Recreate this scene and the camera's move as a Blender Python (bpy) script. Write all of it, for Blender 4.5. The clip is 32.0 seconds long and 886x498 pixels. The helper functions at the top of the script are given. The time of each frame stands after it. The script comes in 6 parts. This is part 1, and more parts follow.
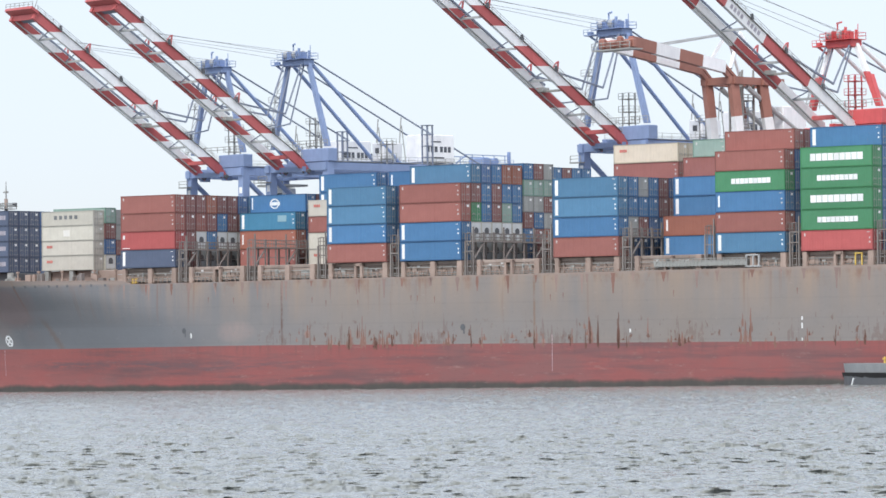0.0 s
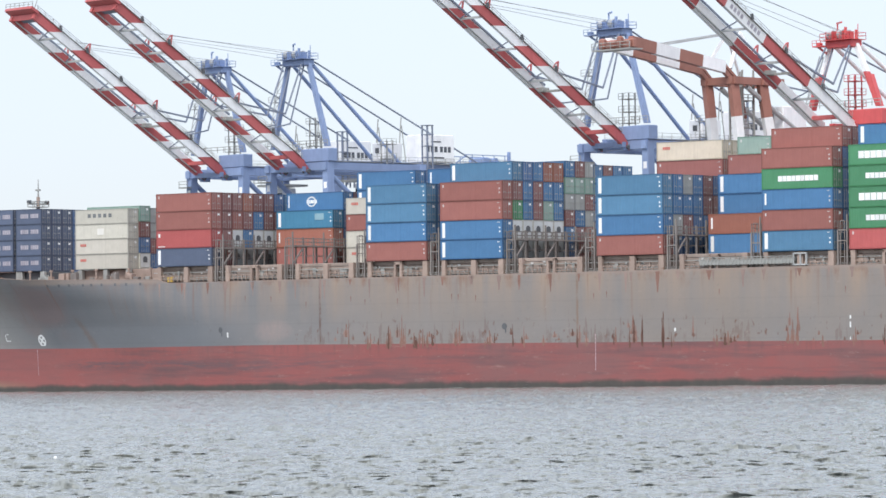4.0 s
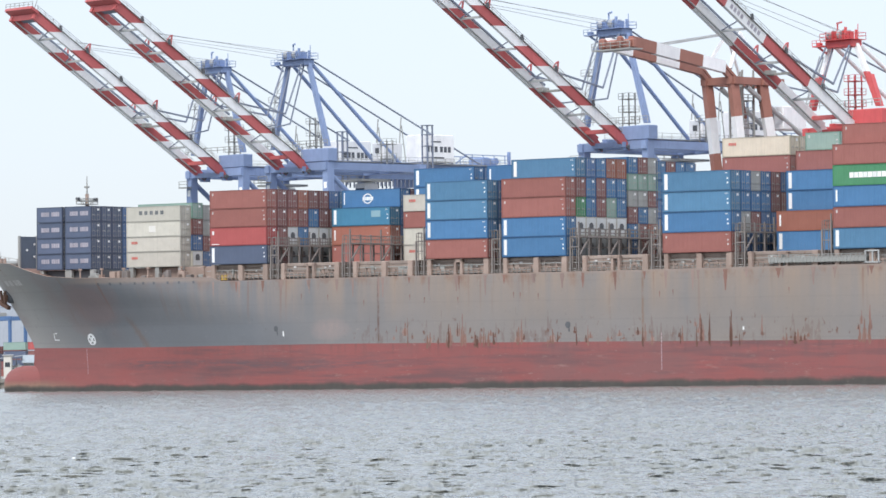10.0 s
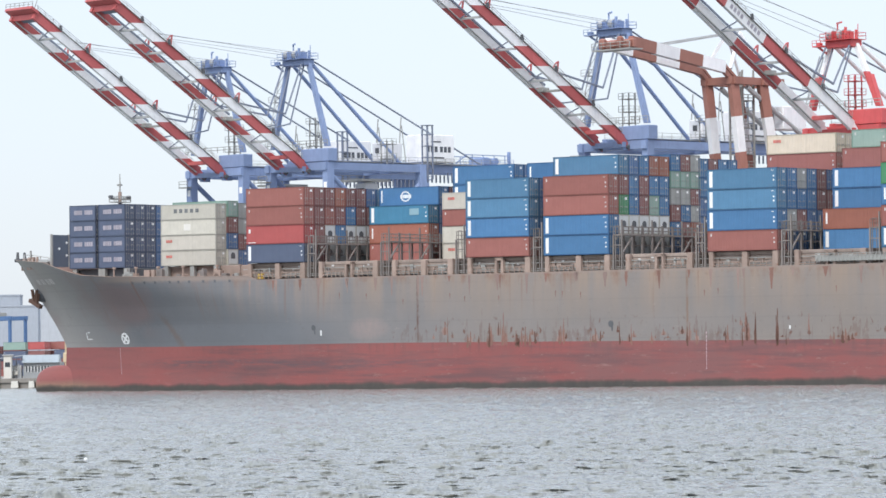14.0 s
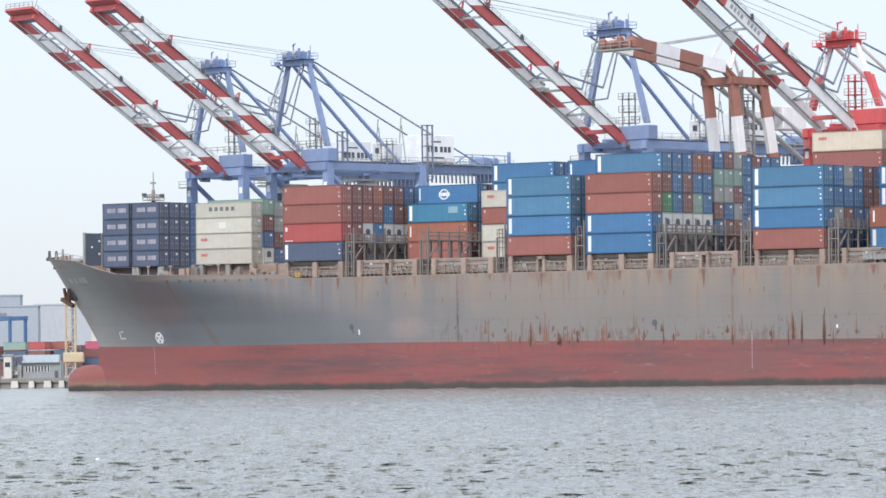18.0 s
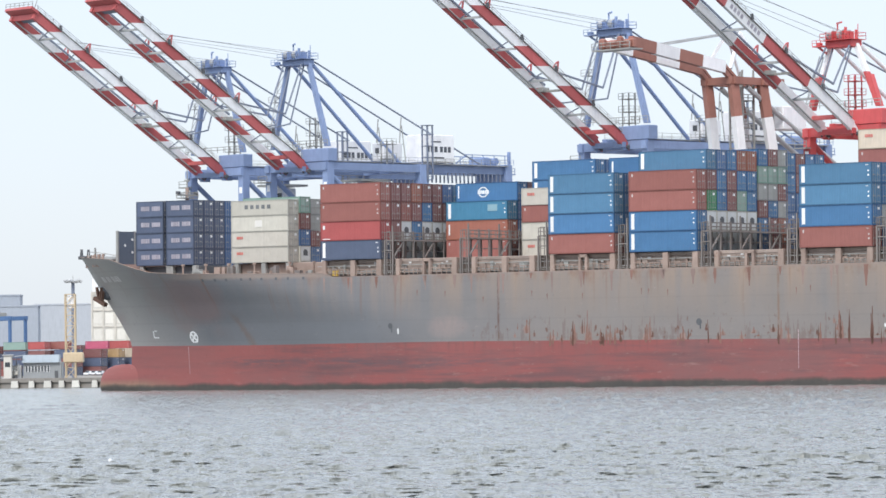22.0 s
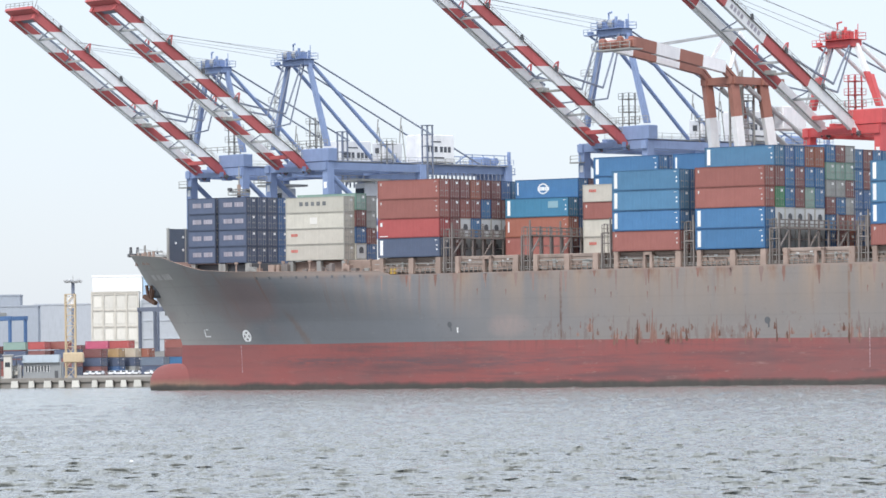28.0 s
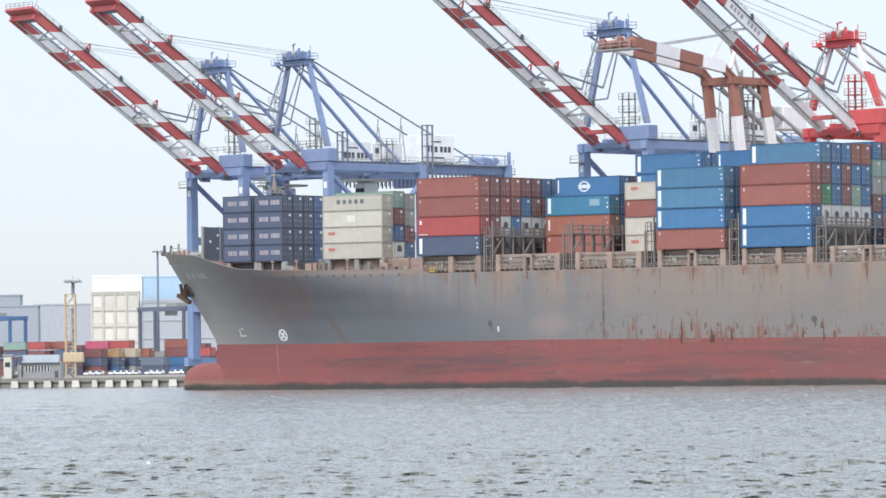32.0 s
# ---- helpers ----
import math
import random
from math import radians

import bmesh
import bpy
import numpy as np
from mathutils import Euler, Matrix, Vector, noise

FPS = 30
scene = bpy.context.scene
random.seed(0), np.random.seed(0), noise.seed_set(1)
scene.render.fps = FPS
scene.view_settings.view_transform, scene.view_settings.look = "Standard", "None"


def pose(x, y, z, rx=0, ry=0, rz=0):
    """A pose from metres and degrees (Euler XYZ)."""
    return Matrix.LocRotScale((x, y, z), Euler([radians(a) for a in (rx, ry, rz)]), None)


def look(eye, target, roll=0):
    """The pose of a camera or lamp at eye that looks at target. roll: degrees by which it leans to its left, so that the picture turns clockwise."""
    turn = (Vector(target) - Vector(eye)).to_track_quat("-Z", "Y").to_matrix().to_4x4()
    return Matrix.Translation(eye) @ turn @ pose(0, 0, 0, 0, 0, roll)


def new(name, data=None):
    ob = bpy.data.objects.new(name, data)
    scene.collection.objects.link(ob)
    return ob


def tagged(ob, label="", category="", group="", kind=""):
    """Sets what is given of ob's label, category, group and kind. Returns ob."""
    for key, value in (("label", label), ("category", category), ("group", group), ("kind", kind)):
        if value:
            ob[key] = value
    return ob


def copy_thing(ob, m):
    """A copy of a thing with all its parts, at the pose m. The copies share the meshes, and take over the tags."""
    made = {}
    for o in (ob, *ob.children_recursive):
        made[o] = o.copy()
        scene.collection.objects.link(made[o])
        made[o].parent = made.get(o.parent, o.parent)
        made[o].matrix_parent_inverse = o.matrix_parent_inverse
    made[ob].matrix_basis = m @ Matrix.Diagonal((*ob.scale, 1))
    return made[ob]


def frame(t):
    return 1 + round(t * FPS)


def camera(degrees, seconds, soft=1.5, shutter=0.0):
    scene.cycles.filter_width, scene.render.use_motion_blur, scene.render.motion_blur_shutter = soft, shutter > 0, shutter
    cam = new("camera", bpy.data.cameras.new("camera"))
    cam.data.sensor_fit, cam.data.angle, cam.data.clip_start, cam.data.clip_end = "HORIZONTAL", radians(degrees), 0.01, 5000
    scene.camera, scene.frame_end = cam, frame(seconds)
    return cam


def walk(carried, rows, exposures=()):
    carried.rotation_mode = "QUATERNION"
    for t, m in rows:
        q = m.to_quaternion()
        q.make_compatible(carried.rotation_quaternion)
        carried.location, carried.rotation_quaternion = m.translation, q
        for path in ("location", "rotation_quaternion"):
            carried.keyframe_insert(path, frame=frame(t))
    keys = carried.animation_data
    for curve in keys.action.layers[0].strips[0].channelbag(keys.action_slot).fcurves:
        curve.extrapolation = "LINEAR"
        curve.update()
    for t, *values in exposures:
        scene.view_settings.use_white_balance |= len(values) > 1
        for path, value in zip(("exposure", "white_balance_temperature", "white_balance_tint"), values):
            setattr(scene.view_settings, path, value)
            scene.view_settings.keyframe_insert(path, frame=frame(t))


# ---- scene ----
cam = camera(12.32, 32.0, soft=1.6)
walk(cam, [(0, look((0, 0, 3.494), (0, 1000, 31.84), roll=-0.805)),
           (32, look((0, 0, 3.494), (0, 1000, 31.84), roll=-0.805))],
     exposures=[(0, 0.95), (32, 0.95)])

# ---- daylight: bright hazy sky, soft sun from behind the camera ----
SUN_EL, SUN_AZ = radians(48), radians(202)      # azimuth: clockwise from +y
world = bpy.data.worlds.new("sky")
scene.world = world
world.use_nodes = True
wn, wl = world.node_tree.nodes, world.node_tree.links
sky = wn.new("ShaderNodeTexSky")
sky.sky_type, sky.sun_disc = "NISHITA", False
sky.sun_elevation, sky.sun_rotation = SUN_EL, SUN_AZ
sky.air_density, sky.dust_density, sky.ozone_density = 1.0, 1.0, 1.0
haze = wn.new("ShaderNodeMix")                  # thin bright overcast veils the blue sky
haze.data_type = "RGBA"
haze.inputs["Factor"].default_value = 0.86
wl.new(sky.outputs["Color"], haze.inputs["A"])
# a veiled sky is brightest overhead and dims towards the horizon
heaven, upward, lift = wn.new("ShaderNodeTexCoord"), wn.new("ShaderNodeSeparateXYZ"), wn.new("ShaderNodeMapRange")
lift.inputs["To Min"].default_value, lift.inputs["To Max"].default_value = 0.955, 1.85
dome = wn.new("ShaderNodeVectorMath")
dome.operation = "SCALE"
dome.inputs[0].default_value = (2.53, 2.74, 3.12)
wl.new(heaven.outputs["Generated"], upward.inputs["Vector"])
wl.new(upward.outputs["Z"], lift.inputs["Value"])
wl.new(lift.outputs["Result"], dome.inputs["Scale"])
wl.new(dome.outputs["Vector"], haze.inputs["B"])
wl.new(haze.outputs["Result"], wn["Background"].inputs["Color"])
wn["Background"].inputs["Strength"].default_value = 0.15
sun = new("sun", bpy.data.lights.new("sun", "SUN"))
sun.data.energy, sun.data.angle, sun.data.color = 1.36, radians(26), (1.0, 0.96, 0.9)
sun.matrix_world = look((0, 0, 0), (-math.sin(SUN_AZ) * math.cos(SUN_EL), -math.cos(SUN_AZ) * math.cos(SUN_EL), -math.sin(SUN_EL)))
sun.location = (-200, -200, 300)


# ---- materials ----
def nodes_of(name):
    m = bpy.data.materials.new(name)
    m.use_nodes = True
    t = m.node_tree
    return m, t.nodes, t.links, t.nodes["Principled BSDF"]


def noise_of(n, l, scale, detail=4.0, stretch=(1, 1, 1), rough=0.6, offset=(0, 0, 0)):
    tc, mp, tx = n.new("ShaderNodeTexCoord"), n.new("ShaderNodeMapping"), n.new("ShaderNodeTexNoise")
    mp.inputs["Scale"].default_value = stretch
    mp.inputs["Location"].default_value = offset
    tx.inputs["Scale"].default_value, tx.inputs["Detail"].default_value, tx.inputs["Roughness"].default_value = scale, detail, rough
    l.new(tc.outputs["Object"], mp.inputs["Vector"])
    l.new(mp.outputs["Vector"], tx.inputs["Vector"])
    return tx.outputs["Fac"]


def ramp_of(n, l, fac, stops):
    r = n.new("ShaderNodeValToRGB")
    e = r.color_ramp.elements
    while len(e) < len(stops):
        e.new(0.5)
    for el, (p, c) in zip(e, stops):
        el.position, el.color = p, (*c, 1) if len(c) == 3 else c
    l.new(fac, r.inputs["Fac"])
    return r.outputs["Color"]


def mix_of(n, l, fac, a, b, mode="MIX"):
    x = n.new("ShaderNodeMix")
    x.data_type, x.blend_type = "RGBA", mode
    for s, v in ((x.inputs["Factor"], fac), (x.inputs["A"], a), (x.inputs["B"], b)):
        if isinstance(v, bpy.types.NodeSocket):
            l.new(v, s)
        elif isinstance(v, (int, float)):
            s.default_value = v
        else:
            s.default_value = (*v, 1)
    return x.outputs["Result"]


def math_of(n, l, op, a, b=0.0, clamp=False):
    x = n.new("ShaderNodeMath")
    x.operation, x.use_clamp = op, clamp
    for s, v in zip(x.inputs, (a, b)):
        if isinstance(v, bpy.types.NodeSocket):
            l.new(v, s)
        else:
            s.default_value = v
    return x.outputs["Value"]


def bump_of(n, l, bsdf, height, strength, distance):
    b = n.new("ShaderNodeBump")
    b.inputs["Strength"].default_value, b.inputs["Distance"].default_value = strength, distance
    l.new(height, b.inputs["Height"])
    l.new(b.outputs["Normal"], bsdf.inputs["Normal"])


def shade(c, k):
    return tuple(min(1, v * k) for v in c)


def paint(name, colour, rough=0.55, worn=(0.22, 0.12, 0.08), wear=0.12, metal=0.0, vary=0.16):
    """Weathered paint: mottled at two scales, run-down dirt streaks, rust spots."""
    m, n, l, b = nodes_of(name)
    big = noise_of(n, l, 0.45, 3, (1, 1, 1))
    run = noise_of(n, l, 2.2, 4, (1, 1, 0.12), offset=(3, 7, 1))
    spot = noise_of(n, l, 3.5, 6, (1, 1, 0.5), 0.7, (9, 2, 5))
    c = mix_of(n, l, big, shade(colour, 1 - vary), shade(colour, 1 + vary))
    info = n.new("ShaderNodeObjectInfo")
    hv = n.new("ShaderNodeHueSaturation")
    hv.inputs["Saturation"].default_value = 0.95
    l.new(math_of(n, l, "MULTIPLY_ADD", info.outputs["Random"], 0.22), hv.inputs["Value"])
    hv.inputs["Value"].links[0].from_node.inputs[2].default_value = 0.89
    l.new(c, hv.inputs["Color"])
    c = mix_of(n, l, math_of(n, l, "MULTIPLY", ramp_of(n, l, run, [(0.5, (0, 0, 0)), (0.75, (1, 1, 1))]), 0.28), hv.outputs["Color"], shade(colour, 0.62))
    c = mix_of(n, l, math_of(n, l, "MULTIPLY", ramp_of(n, l, spot, [(0.62, (0, 0, 0)), (0.72, (1, 1, 1))]), wear * 4, True), c, worn)
    l.new(c, b.inputs["Base Color"])
    b.inputs["Roughness"].default_value, b.inputs["Metallic"].default_value = rough, metal
    b.inputs["Specular IOR Level"].default_value = 0.35
    bump_of(n, l, b, spot, 0.15, 0.02)
    return m


PAL = {
    "brown": paint("oxide_red_paint", (0.325, 0.122, 0.104)),
    "red": paint("bright_red_paint", (0.44, 0.092, 0.09)),
    "orange": paint("orange_brown_paint", (0.33, 0.125, 0.088)),
    "maroon": paint("maroon_paint", (0.24, 0.105, 0.10)),
    "teal": paint("teal_paint", (0.05, 0.20, 0.33)),
    "navy": paint("navy_paint", (0.10, 0.128, 0.20)),
    "blue": paint("blue_paint", (0.062, 0.185, 0.365)),
    "sky": paint("light_blue_paint", (0.078, 0.205, 0.345)),
    "deep": paint("dark_blue_paint", (0.075, 0.16, 0.33)),
    "green": paint("green_paint", (0.07, 0.25, 0.125)),
    "mint": paint("pale_green_paint", (0.27, 0.385, 0.34)),
    "white": paint("off_white_paint", (0.54, 0.52, 0.455)),
    "cream": paint("cream_paint", (0.60, 0.52, 0.41)),
    "magenta": paint("magenta_paint", (0.55, 0.11, 0.19)),
    "bone": paint("bone_white_paint", (0.53, 0.50, 0.44)),
    "grey": paint("grey_paint", (0.36, 0.37, 0.36)),
    "ochre": paint("ochre_paint", (0.44, 0.29, 0.14)),
    "slate": paint("blue_grey_paint", (0.16, 0.20, 0.26)),
}
EDGE = {}
for key, base in (("brown", (0.33, 0.12, 0.10)), ("red", (0.44, 0.09, 0.09)), ("orange", (0.42, 0.15, 0.09)), ("maroon", (0.24, 0.105, 0.10)), ("teal", (0.05, 0.20, 0.33)), ("navy", (0.10, 0.128, 0.20)),
                  ("blue", (0.055, 0.17, 0.37)), ("sky", (0.07, 0.19, 0.34)), ("deep", (0.075, 0.16, 0.33)), ("green", (0.07, 0.31, 0.13)), ("mint", (0.24, 0.42, 0.34)), ("white", (0.62, 0.60, 0.53)),
                  ("cream", (0.66, 0.58, 0.44)), ("magenta", (0.62, 0.07, 0.20)), ("bone", (0.60, 0.575, 0.51)), ("grey", (0.36, 0.37, 0.36)), ("ochre", (0.44, 0.29, 0.14)), ("slate", (0.16, 0.20, 0.26))):
    EDGE[key] = paint("grimy_shadowed_" + key + "_frame_paint", shade(base, 0.68), 0.65, wear=0.3, vary=0.25)      # rails and posts, scraped and grimy, darkened further for the shadow lines between tiers
BAR_FAINT = paint("faded_white_marking_paint", (0.55, 0.54, 0.53), wear=0.05)
BAR_WHITE = paint("white_marking_paint", (0.82, 0.83, 0.83), wear=0.02, vary=0.04)
BAR_DARK = paint("dark_marking_paint", (0.09, 0.10, 0.12), wear=0.02)
BAR_RED = paint("red_marking_paint", (0.56, 0.16, 0.13), wear=0.02)
BAR_DIM = paint("worn_grey_marking_paint", (0.36, 0.34, 0.39), wear=0.15)
BAR_PINK = paint("faded_pink_marking_paint", (0.55, 0.42, 0.46), wear=0.05)
BAR_YELLOW = paint("yellow_paint", (0.70, 0.47, 0.08), wear=0.05)
TOWER_YELLOW = paint("faded_yellow_paint", (0.58, 0.46, 0.30), wear=0.08)
STEEL = paint("bare_galvanised_steel", (0.38, 0.38, 0.36), 0.5, wear=0.2, metal=0.3)
DARK = paint("dark_steel_paint", (0.11, 0.115, 0.125), 0.6)
LASH = paint("lashing_steel_paint", (0.225, 0.20, 0.188), 0.7, wear=0.2)
COAM = paint("weathered_buff_paint", (0.35, 0.262, 0.22), 0.8, (0.22, 0.115, 0.08), 0.6, vary=0.3)
HATCH_GREY = paint("stained_hatch_grey_paint", (0.31, 0.247, 0.213), 0.8, (0.2, 0.105, 0.075), 0.8, vary=0.35)
CRANE_BLUE = paint("crane_blue_paint", (0.225, 0.305, 0.50), 0.5, wear=0.05)
CRANE_RED = paint("crane_red_paint", (0.50, 0.105, 0.105), 0.5, wear=0.04)
CRANE_PINK = paint("bright_crane_red_paint", (0.60, 0.085, 0.088), 0.5, wear=0.02)
CRANE_ORANGE = paint("faded_orange_crane_paint", (0.36, 0.16, 0.122), 0.6, wear=0.15)
CRANE_WHITE = paint("crane_white_paint", (0.86, 0.87, 0.89), 0.5, wear=0.04)
CRANE_GREY = paint("crane_grey_paint", (0.47, 0.48, 0.48), 0.55, wear=0.08)
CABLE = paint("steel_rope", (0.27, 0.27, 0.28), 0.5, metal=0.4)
CONCRETE = paint("quay_concrete", (0.27, 0.25, 0.225), 0.9, (0.16, 0.14, 0.11), 0.2)
RUBBER = paint("black_rubber", (0.03, 0.03, 0.032), 0.85, (0.06, 0.055, 0.05))
CLAD_WHITE = paint("white_cladding", (0.70, 0.68, 0.62), 0.7, (0.5, 0.46, 0.4), 0.05, vary=0.06)
CLAD_GREY = paint("grey_cladding", (0.44, 0.47, 0.51), 0.8, (0.25, 0.27, 0.3), 0.05, vary=0.08)
CLAD_BLUE = paint("pale_blue_cladding", (0.42, 0.58, 0.74), 0.7, (0.4, 0.5, 0.6), 0.03, vary=0.05)
STAY = paint("dark_stay_paint", (0.20, 0.23, 0.30), 0.5, wear=0.03)
GLASS = paint("tinted_window_glass", (0.05, 0.06, 0.07), 0.12, vary=0.05, wear=0)


RUST_DARK = paint("dark_running_rust", (0.135, 0.068, 0.052), 0.85, (0.21, 0.11, 0.085), 0.5, vary=0.35)
RUST_PALE = paint("pale_rust_bloom", (0.275, 0.195, 0.172), 0.85, (0.20, 0.11, 0.09), 0.5, vary=0.25)
RUST_FADED = paint("faded_running_rust", (0.23, 0.125, 0.10), 0.85, (0.15, 0.08, 0.062), 0.6, vary=0.3)


def hull_material(name, base, band):
    """band 'topside': grey with rust run-offs above the boot-top; 'bottom': faded red antifouling with a weed line."""
    m, n, l, b = nodes_of(name)
    tc, sep = n.new("ShaderNodeTexCoord"), n.new("ShaderNodeSeparateXYZ")
    l.new(tc.outputs["Object"], sep.inputs["Vector"])
    x, z = sep.outputs["X"], sep.outputs["Z"]
    big = noise_of(n, l, 0.06, 5, (1, 1, 2.2))
    fine = noise_of(n, l, 0.9, 6, (1, 1, 0.45), 0.7, (4, 4, 4))
    c = mix_of(n, l, big, shade(base, 0.84), shade(base, 1.14))
    c = mix_of(n, l, math_of(n, l, "MULTIPLY", fine, 0.3), c, shade(base, 0.72))
    if band == "topside":
        # bow flare shade painted slate, lit stem painted lighter; sun-bleached old coat further aft
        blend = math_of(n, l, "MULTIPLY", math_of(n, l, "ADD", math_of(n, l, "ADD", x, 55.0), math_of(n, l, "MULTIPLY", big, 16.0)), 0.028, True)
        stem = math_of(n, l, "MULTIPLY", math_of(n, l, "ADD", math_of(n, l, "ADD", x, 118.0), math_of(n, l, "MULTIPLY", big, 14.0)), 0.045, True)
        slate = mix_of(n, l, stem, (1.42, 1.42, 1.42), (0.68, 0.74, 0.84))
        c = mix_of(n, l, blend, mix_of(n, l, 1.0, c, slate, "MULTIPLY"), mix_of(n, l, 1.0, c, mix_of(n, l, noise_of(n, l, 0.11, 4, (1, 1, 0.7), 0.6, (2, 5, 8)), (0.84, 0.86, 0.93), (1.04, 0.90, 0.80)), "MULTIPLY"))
        # plate seams
        wave = n.new("ShaderNodeTexWave")
        wave.wave_type, wave.bands_direction = "BANDS", "Z"
        wave.inputs["Scale"].default_value = 0.11
        l.new(tc.outputs["Object"], wave.inputs["Vector"])
        c = mix_of(n, l, math_of(n, l, "MULTIPLY", ramp_of(n, l, wave.outputs["Fac"], [(0.975, (0, 0, 0)), (0.99, (1, 1, 1))]), 0.07), c, (0.1, 0.1, 0.11))
        # tan wash weeping from the deck edge
        tan = noise_of(n, l, 0.22, 5, (1, 0.2, 0.10), 0.6, (20, 0, 3))
        fade = math_of(n, l, "MULTIPLY", math_of(n, l, "SUBTRACT", z, 9.5), 0.15, True)
        aft = math_of(n, l, "MULTIPLY", math_of(n, l, "ADD", x, 92.0), 0.03, True)
        wash = math_of(n, l, "MULTIPLY", math_of(n, l, "MULTIPLY", ramp_of(n, l, tan, [(0.4, (0.05, 0.05, 0.05)), (0.66, (1, 1, 1))]), fade), aft)
        c = mix_of(n, l, math_of(n, l, "MULTIPLY", wash, 0.8), c, (0.36, 0.265, 0.20))
        # thin brown runs under the deck scuppers
        runs = noise_of(n, l, 1.0, 3, (0.8, 0.1, 0.035), 0.5, (7, 0, 2))
        c = mix_of(n, l, math_of(n, l, "MULTIPLY", math_of(n, l, "MULTIPLY", ramp_of(n, l, runs, [(0.62, (0, 0, 0)), (0.72, (1, 1, 1))]), fade), 0.6), c, (0.21, 0.105, 0.065))
        # ragged rust under the deck edge, heaviest below the stack supports
        edge_fade = math_of(n, l, "MULTIPLY", math_of(n, l, "SUBTRACT", z, 14.2), 0.38, True)
        rag = noise_of(n, l, 1.0, 4, (0.33, 0.0, 0.16), 0.65, (5, 0, 9))
        lean = math_of(n, l, "ADD", rag, math_of(n, l, "MULTIPLY", edge_fade, 0.12))
        c = mix_of(n, l, math_of(n, l, "MULTIPLY", math_of(n, l, "MULTIPLY", ramp_of(n, l, lean, [(0.57, (0, 0, 0)), (0.74, (1, 1, 1))]), edge_fade), aft), c, mix_of(n, l, fine, (0.17, 0.085, 0.06), (0.30, 0.19, 0.14)))
        # rust bleeding over the boot-top: clusters of runs, each with its own height
        thin = noise_of(n, l, 1.0, 3, (1.5, 0.0, 0.05), 0.55, (31, 0, 8))
        tall = noise_of(n, l, 1.0, 3, (0.62, 0.0, 0.0), 0.7, (3, 0, 0))
        group = noise_of(n, l, 1.0, 2, (0.085, 0.0, 0.0), 0.5, (2, 0, 0))
        above = math_of(n, l, "SUBTRACT", z, 6.6)
        reach = math_of(n, l, "MULTIPLY", math_of(n, l, "POWER", math_of(n, l, "MULTIPLY", tall, 1.68), 4.0), 3.9)
        under = math_of(n, l, "MULTIPLY", math_of(n, l, "SUBTRACT", reach, above), 9.0, True)
        dense = math_of(n, l, "ADD", thin, math_of(n, l, "MULTIPLY", math_of(n, l, "SUBTRACT", group, 0.5), 1.9))
        mid = math_of(n, l, "MULTIPLY", math_of(n, l, "ADD", x, 48.0), 0.08, True)
        mask = math_of(n, l, "MULTIPLY", math_of(n, l, "MULTIPLY", ramp_of(n, l, dense, [(0.54, (0, 0, 0)), (0.58, (1, 1, 1))]), under), mid)
        crumb = noise_of(n, l, 1.3, 4, (1, 1, 0.7), 0.75, (6, 6, 6))
        mask = math_of(n, l, "MULTIPLY", math_of(n, l, "MULTIPLY", mask, 0.4), ramp_of(n, l, crumb, [(0.42, (0.0, 0.0, 0.0)), (0.52, (1, 1, 1))]))
        c = mix_of(n, l, math_of(n, l, "MULTIPLY", mask, 0.85), c, mix_of(n, l, fine, (0.085, 0.045, 0.038), (0.21, 0.105, 0.08)))
        # short detached rust weeps from old fittings
        weep = noise_of(n, l, 1.0, 3, (0.95, 0.0, 0.55), 0.55, (17, 0, 4))
        where = math_of(n, l, "MULTIPLY", math_of(n, l, "SUBTRACT", 11.2, z), 0.5, True)
        weep = math_of(n, l, "MULTIPLY", math_of(n, l, "MULTIPLY", ramp_of(n, l, weep, [(0.635, (0, 0, 0)), (0.68, (1, 1, 1))]), where), mid)
        c = mix_of(n, l, math_of(n, l, "MULTIPLY", weep, 0.8), c, (0.15, 0.07, 0.05))
        # pale scrapes
        scrape = noise_of(n, l, 1.0, 4, (0.12, 0.0, 2.2), 0.7, (8, 0, 11))
        c = mix_of(n, l, math_of(n, l, "MULTIPLY", ramp_of(n, l, scrape, [(0.66, (0, 0, 0)), (0.74, (1, 1, 1))]), 0.25), c, (0.45, 0.43, 0.41))
        # two long runs down plate butts
        for at_x, weight, tint in ((-35.7, 0.95, (0.12, 0.065, 0.05)), (15.1, 0.85, (0.22, 0.14, 0.095))):
            d = math_of(n, l, "ABSOLUTE", math_of(n, l, "SUBTRACT", math_of(n, l, "ADD", x, math_of(n, l, "MULTIPLY", fine, 0.2)), at_x + 0.1))
            k = math_of(n, l, "SUBTRACT", 1.0, math_of(n, l, "MULTIPLY", d, 3.2), True)
            c = mix_of(n, l, math_of(n, l, "MULTIPLY", math_of(n, l, "MULTIPLY", k, ramp_of(n, l, crumb, [(0.40, (0.3, 0.3, 0.3)), (0.55, (1, 1, 1))])), weight), c, tint)
        # old red primer scuffs on the bow
        scuff = noise_of(n, l, 0.10, 3, (1, 1, 1.6), 0.5, (15, 3, 0))
        bow = math_of(n, l, "MULTIPLY", math_of(n, l, "SUBTRACT", -88.0, x), 0.06, True)
        c = mix_of(n, l, math_of(n, l, "MULTIPLY", math_of(n, l, "MULTIPLY", ramp_of(n, l, scuff, [(0.5, (0, 0, 0)), (0.65, (1, 1, 1))]), bow), 0.22), c, (0.27, 0.16, 0.14))
